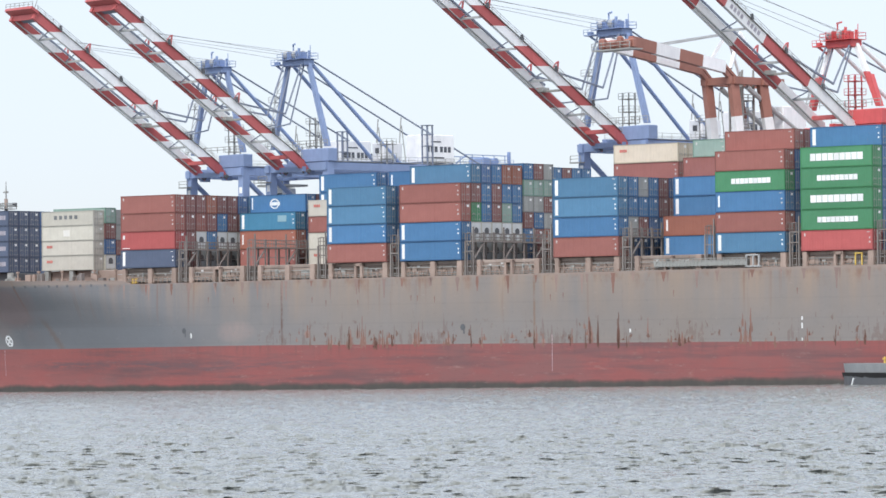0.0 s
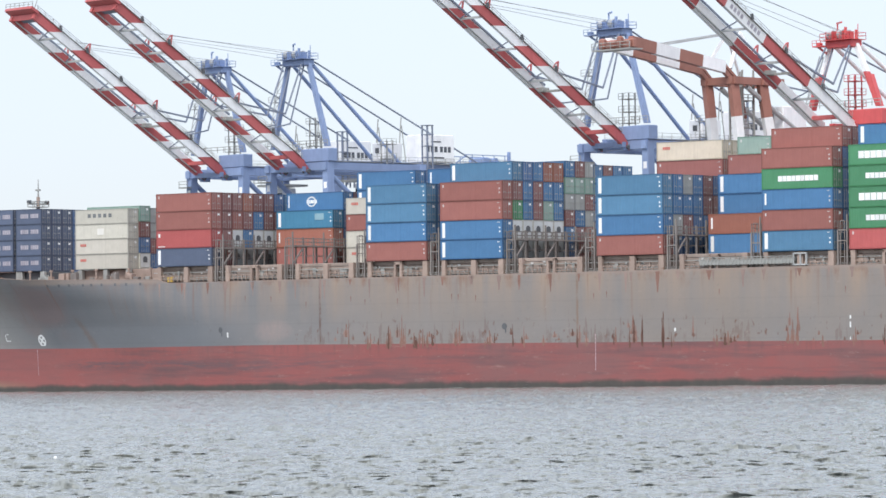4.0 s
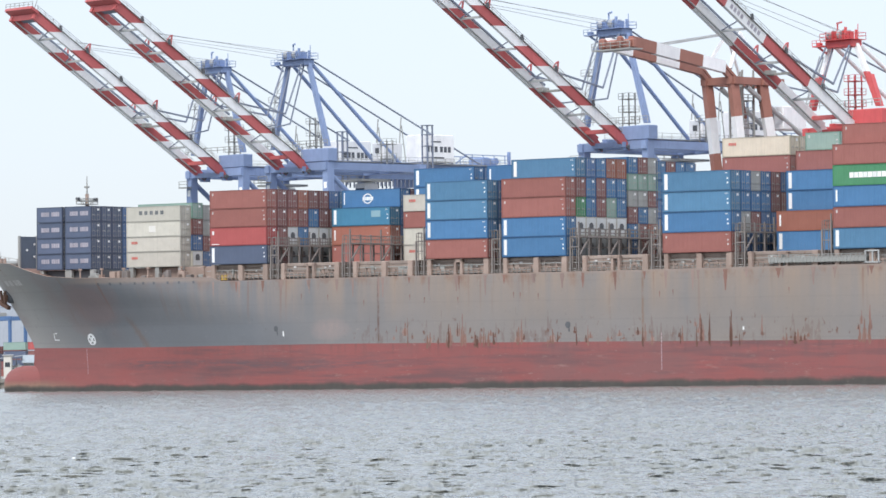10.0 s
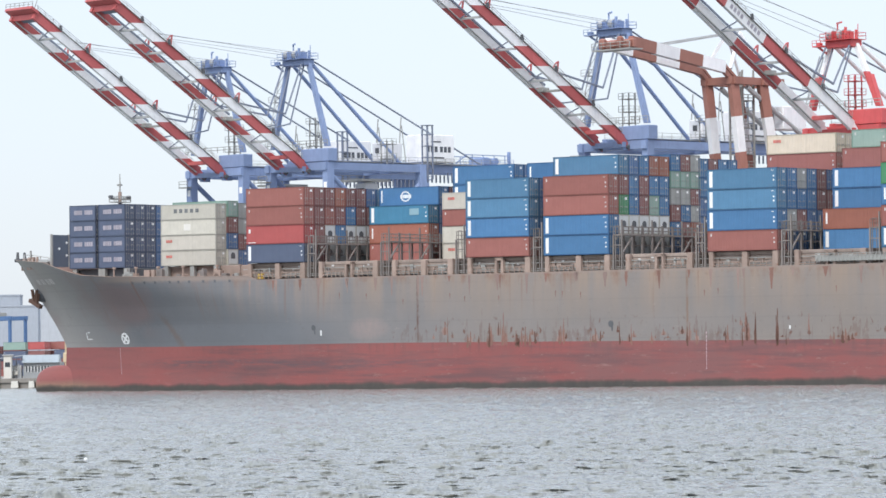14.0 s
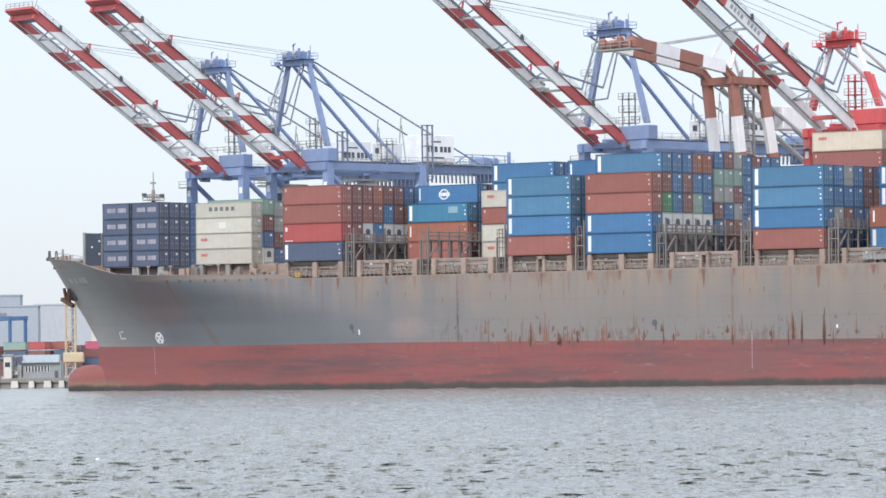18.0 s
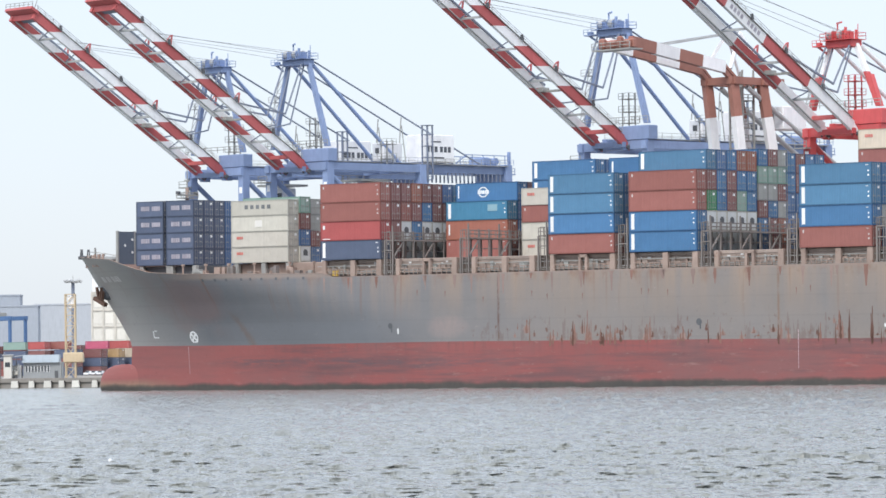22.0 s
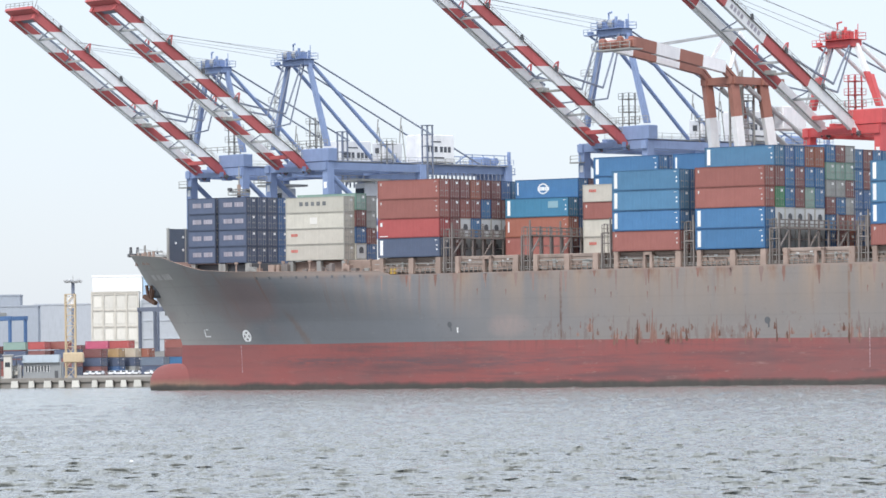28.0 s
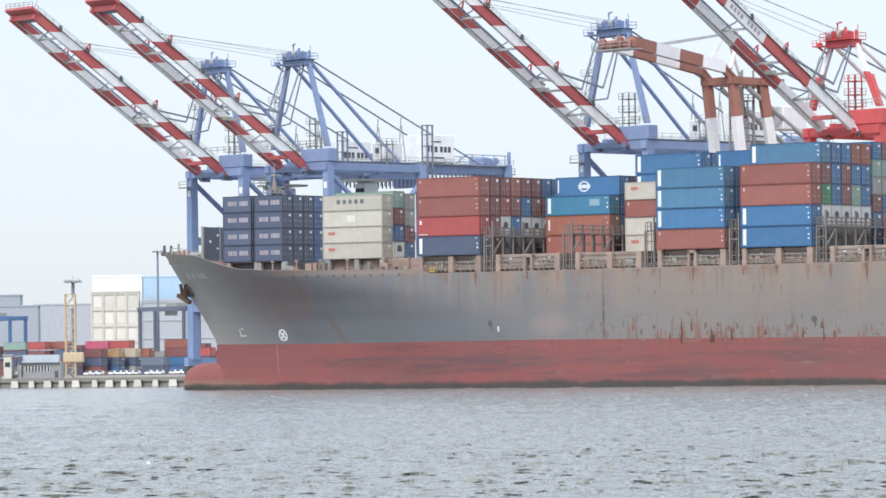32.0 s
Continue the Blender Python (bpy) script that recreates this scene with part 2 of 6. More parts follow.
        patch = lambda a, b, rx, rz: math_of(n, l, "ADD", math_of(n, l, "POWER", math_of(n, l, "MULTIPLY", math_of(n, l, "ABSOLUTE", math_of(n, l, "SUBTRACT", x, a)), 1 / rx), 2.0),
                                             math_of(n, l, "POWER", math_of(n, l, "MULTIPLY", math_of(n, l, "ABSOLUTE", math_of(n, l, "SUBTRACT", z, b)), 1 / rz), 2.0))
        edge_noise = math_of(n, l, "MULTIPLY", math_of(n, l, "SUBTRACT", scuff, 0.5), 2.2)
        oval = math_of(n, l, "ADD", patch(-102.0, 13.4, 10.0, 4.2), edge_noise)
        c = mix_of(n, l, math_of(n, l, "MULTIPLY", ramp_of(n, l, oval, [(0.35, (1, 1, 1)), (1.0, (0, 0, 0))]), 0.5), c, (0.265, 0.178, 0.17))
        # anchor-chain scrape slanting down to the boot-top
        slant = math_of(n, l, "ABSOLUTE", math_of(n, l, "ADD", math_of(n, l, "ADD", x, 90.5), math_of(n, l, "ADD", math_of(n, l, "MULTIPLY", math_of(n, l, "SUBTRACT", z, 10.2), 0.78), math_of(n, l, "MULTIPLY", math_of(n, l, "ADD", fine, math_of(n, l, "MULTIPLY", crumb, 2.0)), 1.3))))
        span = math_of(n, l, "MULTIPLY", math_of(n, l, "SUBTRACT", 12.0, z), 0.5, True)
        c = mix_of(n, l, math_of(n, l, "MULTIPLY", math_of(n, l, "MULTIPLY", math_of(n, l, "SUBTRACT", 1.0, math_of(n, l, "MULTIPLY", slant, 0.8), True), span), 0.55), c, (0.19, 0.125, 0.10))
        # buff coat along the bulwark
        coat = math_of(n, l, "MULTIPLY", math_of(n, l, "MULTIPLY", math_of(n, l, "SUBTRACT", math_of(n, l, "ADD", z, math_of(n, l, "MULTIPLY", fine, 0.5)), 16.75), 2.0, True),
                       math_of(n, l, "MULTIPLY", math_of(n, l, "ADD", x, 108.0), 0.12, True))
        c = mix_of(n, l, math_of(n, l, "MULTIPLY", coat, 0.75), c, mix_of(n, l, big, (0.27, 0.21, 0.18), (0.35, 0.29, 0.255)))
        # pinkish repair patch
        oval = math_of(n, l, "ADD", patch(-45.5, 8.6, 4.5, 1.9), edge_noise)
        c = mix_of(n, l, math_of(n, l, "MULTIPLY", ramp_of(n, l, oval, [(0.0, (1, 1, 1)), (1.0, (0, 0, 0))]), math_of(n, l, "MULTIPLY", crumb, 0.6)), c, (0.40, 0.29, 0.26))
    else:
        rusty = noise_of(n, l, 1.0, 3, (1.2, 0.0, 0.12), 0.6, (31, 0, 8))
        near_top = math_of(n, l, "MULTIPLY", math_of(n, l, "SUBTRACT", z, 4.4), 0.4, True)
        c = mix_of(n, l, math_of(n, l, "MULTIPLY", math_of(n, l, "MULTIPLY", ramp_of(n, l, rusty, [(0.52, (0, 0, 0)), (0.66, (1, 1, 1))]), near_top), 0.7), c, (0.17, 0.085, 0.08))
        blotch = noise_of(n, l, 0.16, 5, (0.5, 0.1, 1.0), 0.62, (21, 2, 6))
        c = mix_of(n, l, math_of(n, l, "MULTIPLY", ramp_of(n, l, blotch, [(0.42, (0, 0, 0)), (0.62, (1, 1, 1))]), 0.55), c, (0.20, 0.115, 0.115))
        streak = noise_of(n, l, 0.5, 5, (0.10, 0.1, 1.6), 0.65, (2, 9, 6))
        c = mix_of(n, l, math_of(n, l, "MULTIPLY", ramp_of(n, l, streak, [(0.48, (0, 0, 0)), (0.68, (1, 1, 1))]), 0.75), c, (0.13, 0.085, 0.09))
        pale = noise_of(n, l, 0.8, 5, (0.25, 0.1, 1.1), 0.7, (12, 1, 2))
        c = mix_of(n, l, math_of(n, l, "MULTIPLY", ramp_of(n, l, pale, [(0.6, (0, 0, 0)), (0.75, (1, 1, 1))]), 0.4), c, (0.42, 0.28, 0.25))
        # brighter red towards the stem
        bow_red = math_of(n, l, "MULTIPLY", math_of(n, l, "ADD", math_of(n, l, "SUBTRACT", -86.0, x), math_of(n, l, "MULTIPLY", big, 12.0)), 0.05, True)
        c = mix_of(n, l, math_of(n, l, "MULTIPLY", bow_red, 0.62), c, mix_of(n, l, streak, (0.40, 0.118, 0.108), (0.29, 0.11, 0.105)))
        # a long scoured band, dark where the coating has worn through
        band_z = math_of(n, l, "ABSOLUTE", math_of(n, l, "ADD", math_of(n, l, "SUBTRACT", z, 3.7), math_of(n, l, "MULTIPLY", math_of(n, l, "SUBTRACT", noise_of(n, l, 1.0, 4, (0.05, 0.0, 0.0), 0.6, (4, 0, 0)), 0.5), 2.6)))
        band_x = math_of(n, l, "MULTIPLY", math_of(n, l, "MULTIPLY", math_of(n, l, "ADD", x, 104.0), 0.08, True), math_of(n, l, "MULTIPLY", math_of(n, l, "SUBTRACT", -20.0, x), 0.04, True))
        torn = ramp_of(n, l, noise_of(n, l, 1.0, 5, (0.22, 0.0, 2.4), 0.7, (3, 0, 17)), [(0.40, (0, 0, 0)), (0.56, (1, 1, 1))])
        c = mix_of(n, l, math_of(n, l, "MULTIPLY", math_of(n, l, "MULTIPLY", math_of(n, l, "SUBTRACT", 1.0, math_of(n, l, "MULTIPLY", band_z, 0.85), True), band_x), math_of(n, l, "MULTIPLY", torn, 0.85)), c, (0.13, 0.095, 0.105))
        # pale slime where the bow lifts in and out of the water
        slime = math_of(n, l, "MULTIPLY", math_of(n, l, "MULTIPLY", math_of(n, l, "SUBTRACT", math_of(n, l, "ADD", 1.5, math_of(n, l, "MULTIPLY", big, 1.2)), math_of(n, l, "SUBTRACT", z, math_of(n, l, "MULTIPLY", x, 0.00804))), 0.6, True), math_of(n, l, "MULTIPLY", math_of(n, l, "SUBTRACT", -108.0, x), 0.06, True))
        c = mix_of(n, l, math_of(n, l, "MULTIPLY", slime, 0.9), c, mix_of(n, l, fine, (0.22, 0.185, 0.12), (0.34, 0.30, 0.21)))
        # weed along the floating line, which follows the trim
        line = math_of(n, l, "SUBTRACT", z, math_of(n, l, "MULTIPLY", x, 0.00804))
        ragged = math_of(n, l, "ADD", line, math_of(n, l, "MULTIPLY", math_of(n, l, "SUBTRACT", noise_of(n, l, 0.12, 4, (1, 0.1, 0.3)), 0.5), 1.9))
        c = mix_of(n, l, ramp_of(n, l, math_of(n, l, "MULTIPLY", ragged, 0.35), [(0.20, (1, 1, 1)), (0.30, (0.72, 0.72, 0.72)), (0.42, (0, 0, 0))]), c, mix_of(n, l, fine, (0.045, 0.045, 0.048), (0.115, 0.103, 0.088)))
    # chips and scratches
    chip = noise_of(n, l, 1.5, 8, (0.8, 1, 1), 0.78, (13, 8, 3))
    c = mix_of(n, l, math_of(n, l, "MULTIPLY", ramp_of(n, l, chip, [(0.58, (0, 0, 0)), (0.66, (1, 1, 1))]), 0.35), c, shade(base, 0.5))
    pale_chip = noise_of(n, l, 1.2, 8, (0.5, 1, 1.4), 0.8, (1, 28, 9))
    c = mix_of(n, l, math_of(n, l, "MULTIPLY", ramp_of(n, l, pale_chip, [(0.61, (0, 0, 0)), (0.68, (1, 1, 1))]), 0.3), c, (0.42, 0.36, 0.33))
    l.new(c, b.inputs["Base Color"])
    b.inputs["Roughness"].default_value, b.inputs["Specular IOR Level"].default_value = 0.6, 0.3
    bump_of(n, l, b, fine, 0.2, 0.03)
    return m


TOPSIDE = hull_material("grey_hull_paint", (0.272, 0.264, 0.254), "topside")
BOTTOM = hull_material("red_antifouling_paint", (0.295, 0.10, 0.096), "bottom")


def water_material():
    m, n, l, b = nodes_of("harbour_water")
    big = noise_of(n, l, 0.03, 3, (1, 1, 1))
    l.new(mix_of(n, l, big, (0.222, 0.236, 0.226), (0.264, 0.277, 0.262)), b.inputs["Base Color"])
    b.inputs["Roughness"].default_value, b.inputs["IOR"].default_value = 0.13, 1.33
    broad = noise_of(n, l, 1.0, 2, (1.7, 0.62, 1), 0.5)
    fine = noise_of(n, l, 1.0, 1, (4.2, 1.7, 1), 0.5, (5, 3, 0))
    bump_of(n, l, b, math_of(n, l, "ADD", broad, math_of(n, l, "MULTIPLY", fine, 0.32)), 1.0, 0.62)
    return m


WATER = water_material()


# ---- mesh tools ----
class Shape:
    """Collects vertices, faces and material slots for one mesh."""

    def __init__(self):
        self.v, self.f, self.m = [], [], []

    def add(self, verts, faces, slot=0):
        k = len(self.v)
        self.v += [tuple(p) for p in verts]
        self.f += [tuple(i + k for i in q) for q in faces]
        self.m += [slot] * len(faces)
        return self

    def box(self, x0, x1, y0, y1, z0, z1, slot=0, bevel=0.0):
        if bevel <= 0:
            v = [(x, y, z) for z in (z0, z1) for y in (y0, y1) for x in (x0, x1)]
            return self.add(v, [(0, 2, 3, 1), (4, 5, 7, 6), (0, 1, 5, 4), (2, 6, 7, 3), (0, 4, 6, 2), (1, 3, 7, 5)], slot)
        c, rings = bevel, []
        for z, s in ((z0, c), (z0 + c, 0), (z1 - c, 0), (z1, c)):
            a, b_, d, e = x0 + s, x1 - s, y0 + s, y1 - s
            rings.append([(a + c, d, z), (b_ - c, d, z), (b_, d + c, z), (b_, e - c, z), (b_ - c, e, z), (a + c, e, z), (a, e - c, z), (a, d + c, z)])
        return self.loft(rings, slot)

    def loft(self, rings, slot=0, cap=True, closed=True):
        n, v = len(rings[0]), [p for r in rings for p in r]
        f = []
        for i in range(len(rings) - 1):
            for j in range(n if closed else n - 1):
                k = (j + 1) % n
                f.append((i * n + j, i * n + k, (i + 1) * n + k, (i + 1) * n + j))
        if cap:
            f += [tuple(reversed(range(n))), tuple(range((len(rings) - 1) * n, len(rings) * n))]
        return self.add(v, f, slot)

    def beam(self, p, q, w, h=None, slot=0, up=(0, 0, 1)):
        """A box beam from p to q, w wide and h deep."""
        p, q, h = Vector(p), Vector(q), h or w
        d = (q - p).normalized()
        s = d.cross(Vector(up))
        if s.length < 1e-3:
            s = d.cross(Vector((0, 1, 0)))
        s.normalize()
        t = s.cross(d)
        return self.loft([[c + s * w * i / 2 + t * h * j / 2 for i, j in ((-1, -1), (1, -1), (1, 1), (-1, 1))] for c in (p, q)], slot)

    def tube(self, p, q, r, r2=None, n=8, slot=0):
        p, q, r2 = Vector(p), Vector(q), r if r2 is None else r2
        d = (q - p).normalized()
        s = d.orthogonal().normalized()
        t = d.cross(s)
        ring = lambda c, k: [c + (s * math.cos(i * math.tau / n) + t * math.sin(i * math.tau / n)) * k for i in range(n)]
        return self.loft([ring(p, r), ring(q, r2)], slot)

    def rail(self, pts, height=1.1, step=2.0, r=0.035, slot=0):
        """A handrail of two bars and posts along a line of points."""
        for p, q in zip(pts, pts[1:]):
            p, q = Vector(p), Vector(q)
            for k in (0.5, 1.0):
                self.beam(p + Vector((0, 0, height * k)), q + Vector((0, 0, height * k)), r * 2, slot=slot)
            c = max(1, round((q - p).length / step))
            for i in range(c + 1):
                a = p.lerp(q, i / c)
                self.beam(a, a + Vector((0, 0, height)), r * 2, slot=slot)
        return self

    def mesh(self, name, mats, smooth=False):
        me = bpy.data.meshes.new(name)
        me.from_pydata(self.v, [], self.f)
        for m in mats if isinstance(mats, (list, tuple)) else [mats]:
            me.materials.append(m)
        me.polygons.foreach_set("material_index", self.m)
        if smooth:
            me.polygons.foreach_set("use_smooth", [True] * len(self.f))
        me.update()
        return me


def part(name, shape, material, parent, label="", at=None, smooth=False):
    """Links a shape, or a mesh that is shared, as one part of a thing."""
    me = shape if isinstance(shape, bpy.types.Mesh) else shape.mesh(name, material, smooth)
    ob = new(name, me)
    ob.parent = parent
    if at is not None:
        ob.matrix_basis = at
    if label:
        ob["label"] = label
    return ob


def thing(name, label, category, m=None, group="", kind=""):
    ob = new(name)
    if m is not None:
        ob.matrix_basis = m
    return tagged(ob, label, category, group, kind)


def solid(name, shape, material, label, category, m=None, group="", kind="", smooth=False):
    ob = new(name, shape.mesh(name, material, smooth))
    if m is not None:
        ob.matrix_basis = m
    return tagged(ob, label, category, group, kind)


MOVERS = []          # (thing, its pose on the ship)


def ship_pose(t):
    """Where the ship lies at t seconds: it backs slowly along its own axis, a little down by the stern."""
    k = t / 32
    a = radians(40.335 - 0.256 * k)
    x = -43.917 + 49.406 * k - 1.774 * k * k + 0.679 * k ** 3
    y = 657.005 - 48.131 * k - 0.444 * k * k
    return Matrix.Translation((x + 60 * math.cos(a), y - 60 * math.sin(a), 0)) @ Matrix.Rotation(-a, 4, "Z") @ Matrix.Rotation(radians(0.4607), 4, "Y")


def aboard(ob, m):
    """Sets a thing on the ship: m is its pose in the ship's space (x towards the stern, y inboard from the near side, z up)."""
    MOVERS.append((ob, m))
    ob.matrix_basis = ship_pose(0) @ m
    return ob


# ---- water, quay and the land behind it ----
def build_water():
    """One sheet to the horizon: fine swell near the camera, coarser further off."""
    rng = np.random.default_rng(4)
    trains = []
    for i in range(46):
        lam = 0.5 * 1.045 ** i
        ang = radians(86) + rng.normal(0, 0.6)
        trains.append((math.tau / lam * math.cos(ang), math.tau / lam * math.sin(ang), rng.uniform(0, math.tau), 0.0052 * lam))
    ripples = [(rng.normal(0, 3.9), math.tau / rng.uniform(0.7, 2.2) * rng.choice((-1, 1)), rng.uniform(0, math.tau)) for i in range(44)]
    wavelets = [(rng.normal(0, 3.4), math.tau / rng.uniform(1.2, 3.2) * rng.choice((-1, 1)), rng.uniform(0, math.tau)) for i in range(30)]

    def height(x, y):
        h = np.zeros_like(x)
        gust = np.zeros_like(x)
        for i, (kx, ky, ph, a) in enumerate(trains):
            h += a * np.sin(kx * x + ky * y + ph)
            if i % 5 == 0:
                gust += np.sin(kx * 0.13 * x + ky * 0.07 * y + 2.1 * ph)
        h *= 0.85 + 0.45 * np.clip(gust / 3, -1, 1.5)
        d = np.zeros_like(x)
        for kx, ky, ph in ripples:
            d += np.sin(kx * x + ky * y + ph) / 4.1
        w = np.zeros_like(x)
        for kx, ky, ph in wavelets:
            w += np.sin(kx * x + ky * y + ph) / 3.6
        torn = np.sin(9.1 * x + 1.7 * np.sin(2.3 * y)) * np.sin(5.3 * x - 2.2 * y) + 0.6 * np.sin(15.7 * x + 3.1 * y)
        e = np.clip(d + 0.14 * torn + 0.16 + 0.4 * np.clip(gust / 3, -1, 1), 0, 3)
        g = np.clip(w + 0.2 * torn + 0.1 + 0.4 * np.clip(gust / 3, -1, 1), 0, 3)
        crest = 0.0165 * e * e / (e + 0.6) + 0.0125 * g * g / (g + 0.6)     # here and there a ripple stands up
        return h, crest

    ys = [102.0]
    while ys[-1] < 760:
        y = ys[-1]
        ys.append(y + 0.22 * max(1.0, (y / 150) ** 2))
    ys = np.array(ys)
    n = 1000
    us = np.linspace(-0.127, 0.127, n)
    X, Y = np.meshgrid(us, ys)
    X = X * Y
    fade = np.clip(Y / 220, 0.9, 1.1)
    edge = np.clip((0.127 - np.abs(us)) / 0.008, 0, 1)[None, :] * np.clip((Y - 102) / 3, 0, 1) * np.clip((760 - Y) / 40, 0, 1)
    swell, crest = height(X, Y)
    swell, crest = swell * fade * edge, crest * edge
    v = np.stack([X, Y - 10.0 * crest, swell + crest], -1).reshape(-1, 3)
    r, c = len(ys), n
    i = np.arange((r - 1) * c).reshape(r - 1, c)[:, :-1].reshape(-1)
    f = np.stack([i, i + 1, i + c + 1, i + c], -1)
    far = 4500.0
    k = len(v)
    # the flat rest, joined to the border of the fine part
    w0, w1 = 0.127 * 102, 0.127 * ys[-1]
    extra = [(-far, -400, 0), (far, -400, 0), (far, far, 0), (-far, far, 0), (-w0, 102, 0), (w0, 102, 0), (w1, ys[-1], 0), (-w1, ys[-1], 0)]
    quads = [(k, k + 1, k + 5, k + 4), (k + 1, k + 2, k + 6, k + 5), (k + 2, k + 3, k + 7, k + 6), (k + 3, k, k + 4, k + 7)]
    me = bpy.data.meshes.new("water")
    me.from_pydata(np.concatenate([v, np.array(extra)]).tolist(), [], f.tolist() + quads)
    me.materials.append(WATER)
    me.polygons.foreach_set("use_smooth", [True] * len(me.polygons))
    ob = new("water", me)
    return tagged(ob, "grey choppy harbour water under a hazy sky", "water", kind="structure")


water = build_water()

QUAY = radians(46.6)
QUAY_M = Matrix.Translation((-44.3, 800, 0)) @ Matrix.Rotation(-QUAY, 4, "Z")    # x along the quay, y inland from the crane rail
QUAY_Z = 1.85


def quay_at(a, inland=0.0, z=QUAY_Z):
    return QUAY_M @ Matrix.Translation((a, inland, z))


def build_quay():
    s = Shape()
    s.box(-900, 700, -3, 2500, -6, QUAY_Z, 0)
    solid("ground", s, CONCRETE, "pale concrete quay apron and container yard", "quay", QUAY_M, kind="structure")
    s = Shape()
    for i in range(-130, 130):
        s.box(i * 5 + 0.04, i * 5 + 4.96, -3.35, -3.0, 1.15, 2.05, 0, 0.04)
    solid("quay_coping", s, CONCRETE, "weathered concrete coping along the quay edge", "coping", QUAY_M, kind="structure")
    for i, a in enumerate((-85, -78, -72, -66, -59.6, -54.0, -48.7, -44.1, -39.5, -33.4, -28.7, -24.2, -19.8, -14.3, -8.9, -3.2, 2.4, 8.0)):
        f = thing("quay_fender", "white rubber quay fender panel, scuffed and stained", "fender", QUAY_M @ Matrix.Translation((a, -3.36, 0)), "fenders along the quay")
        w = 0.8 if i % 2 else 1.1
        part("panel", Shape().loft([[(-w * k, -0.62, z), (w * k, -0.62, z), (w * k, -0.42, z), (-w * k, -0.42, z)] for z, k in ((0.12, 1.08), (0.3, 1.08), (1.5, 0.9))]), CLAD_WHITE, f)
        part("rubber_block", Shape().box(-w * 0.7, w * 0.7, -0.42, 0.0, 0.45, 1.5, 0, 0.05), RUBBER, f, "black rubber block")


build_quay()


# ---- quay cranes ----
def striped(parent, name, p, q, w, h, mats, count, first=0, cuts=None):
    """A box girder from p to q, painted in bands of two colours, each band a part."""
    p, q = Vector(p), Vector(q)
    cuts = cuts or [i / count for i in range(count + 1)]
    for i in range(len(cuts) - 1):
        a, b = p.lerp(q, cuts[i]), p.lerp(q, cuts[i + 1])
        part(name, Shape().beam(a, b, w, h), mats[(i + first) % 2], parent)


def boom_girder(parent, at, sx, g, h, cuts, mats, slant):
    """One boom girder in painted bands: its outer face is upright, its inner face leans in under the top flange, and the bands may end on a slant."""
    o, m, i = sx * (g + 0.42), sx * (g - 0.1), sx * (g - 0.62)
    section = [(m - sx * 0.15, -h), (o, -h), (o, h), (i, h), (i, h - 0.16), (m - sx * 0.15, -h + 0.45)]
    if sx < 0:
        section.reverse()
    for k, (d0, d1) in enumerate(zip(cuts, cuts[1:])):
        rings = [[at(d - (n * slant if 0 < e < len(cuts) - 1 else 0), x, n) for x, n in section] for d, e in ((d0, k), (d1, k + 1))]
        part("boom_girder", Shape().loft(rings), mats[k % 2], parent)


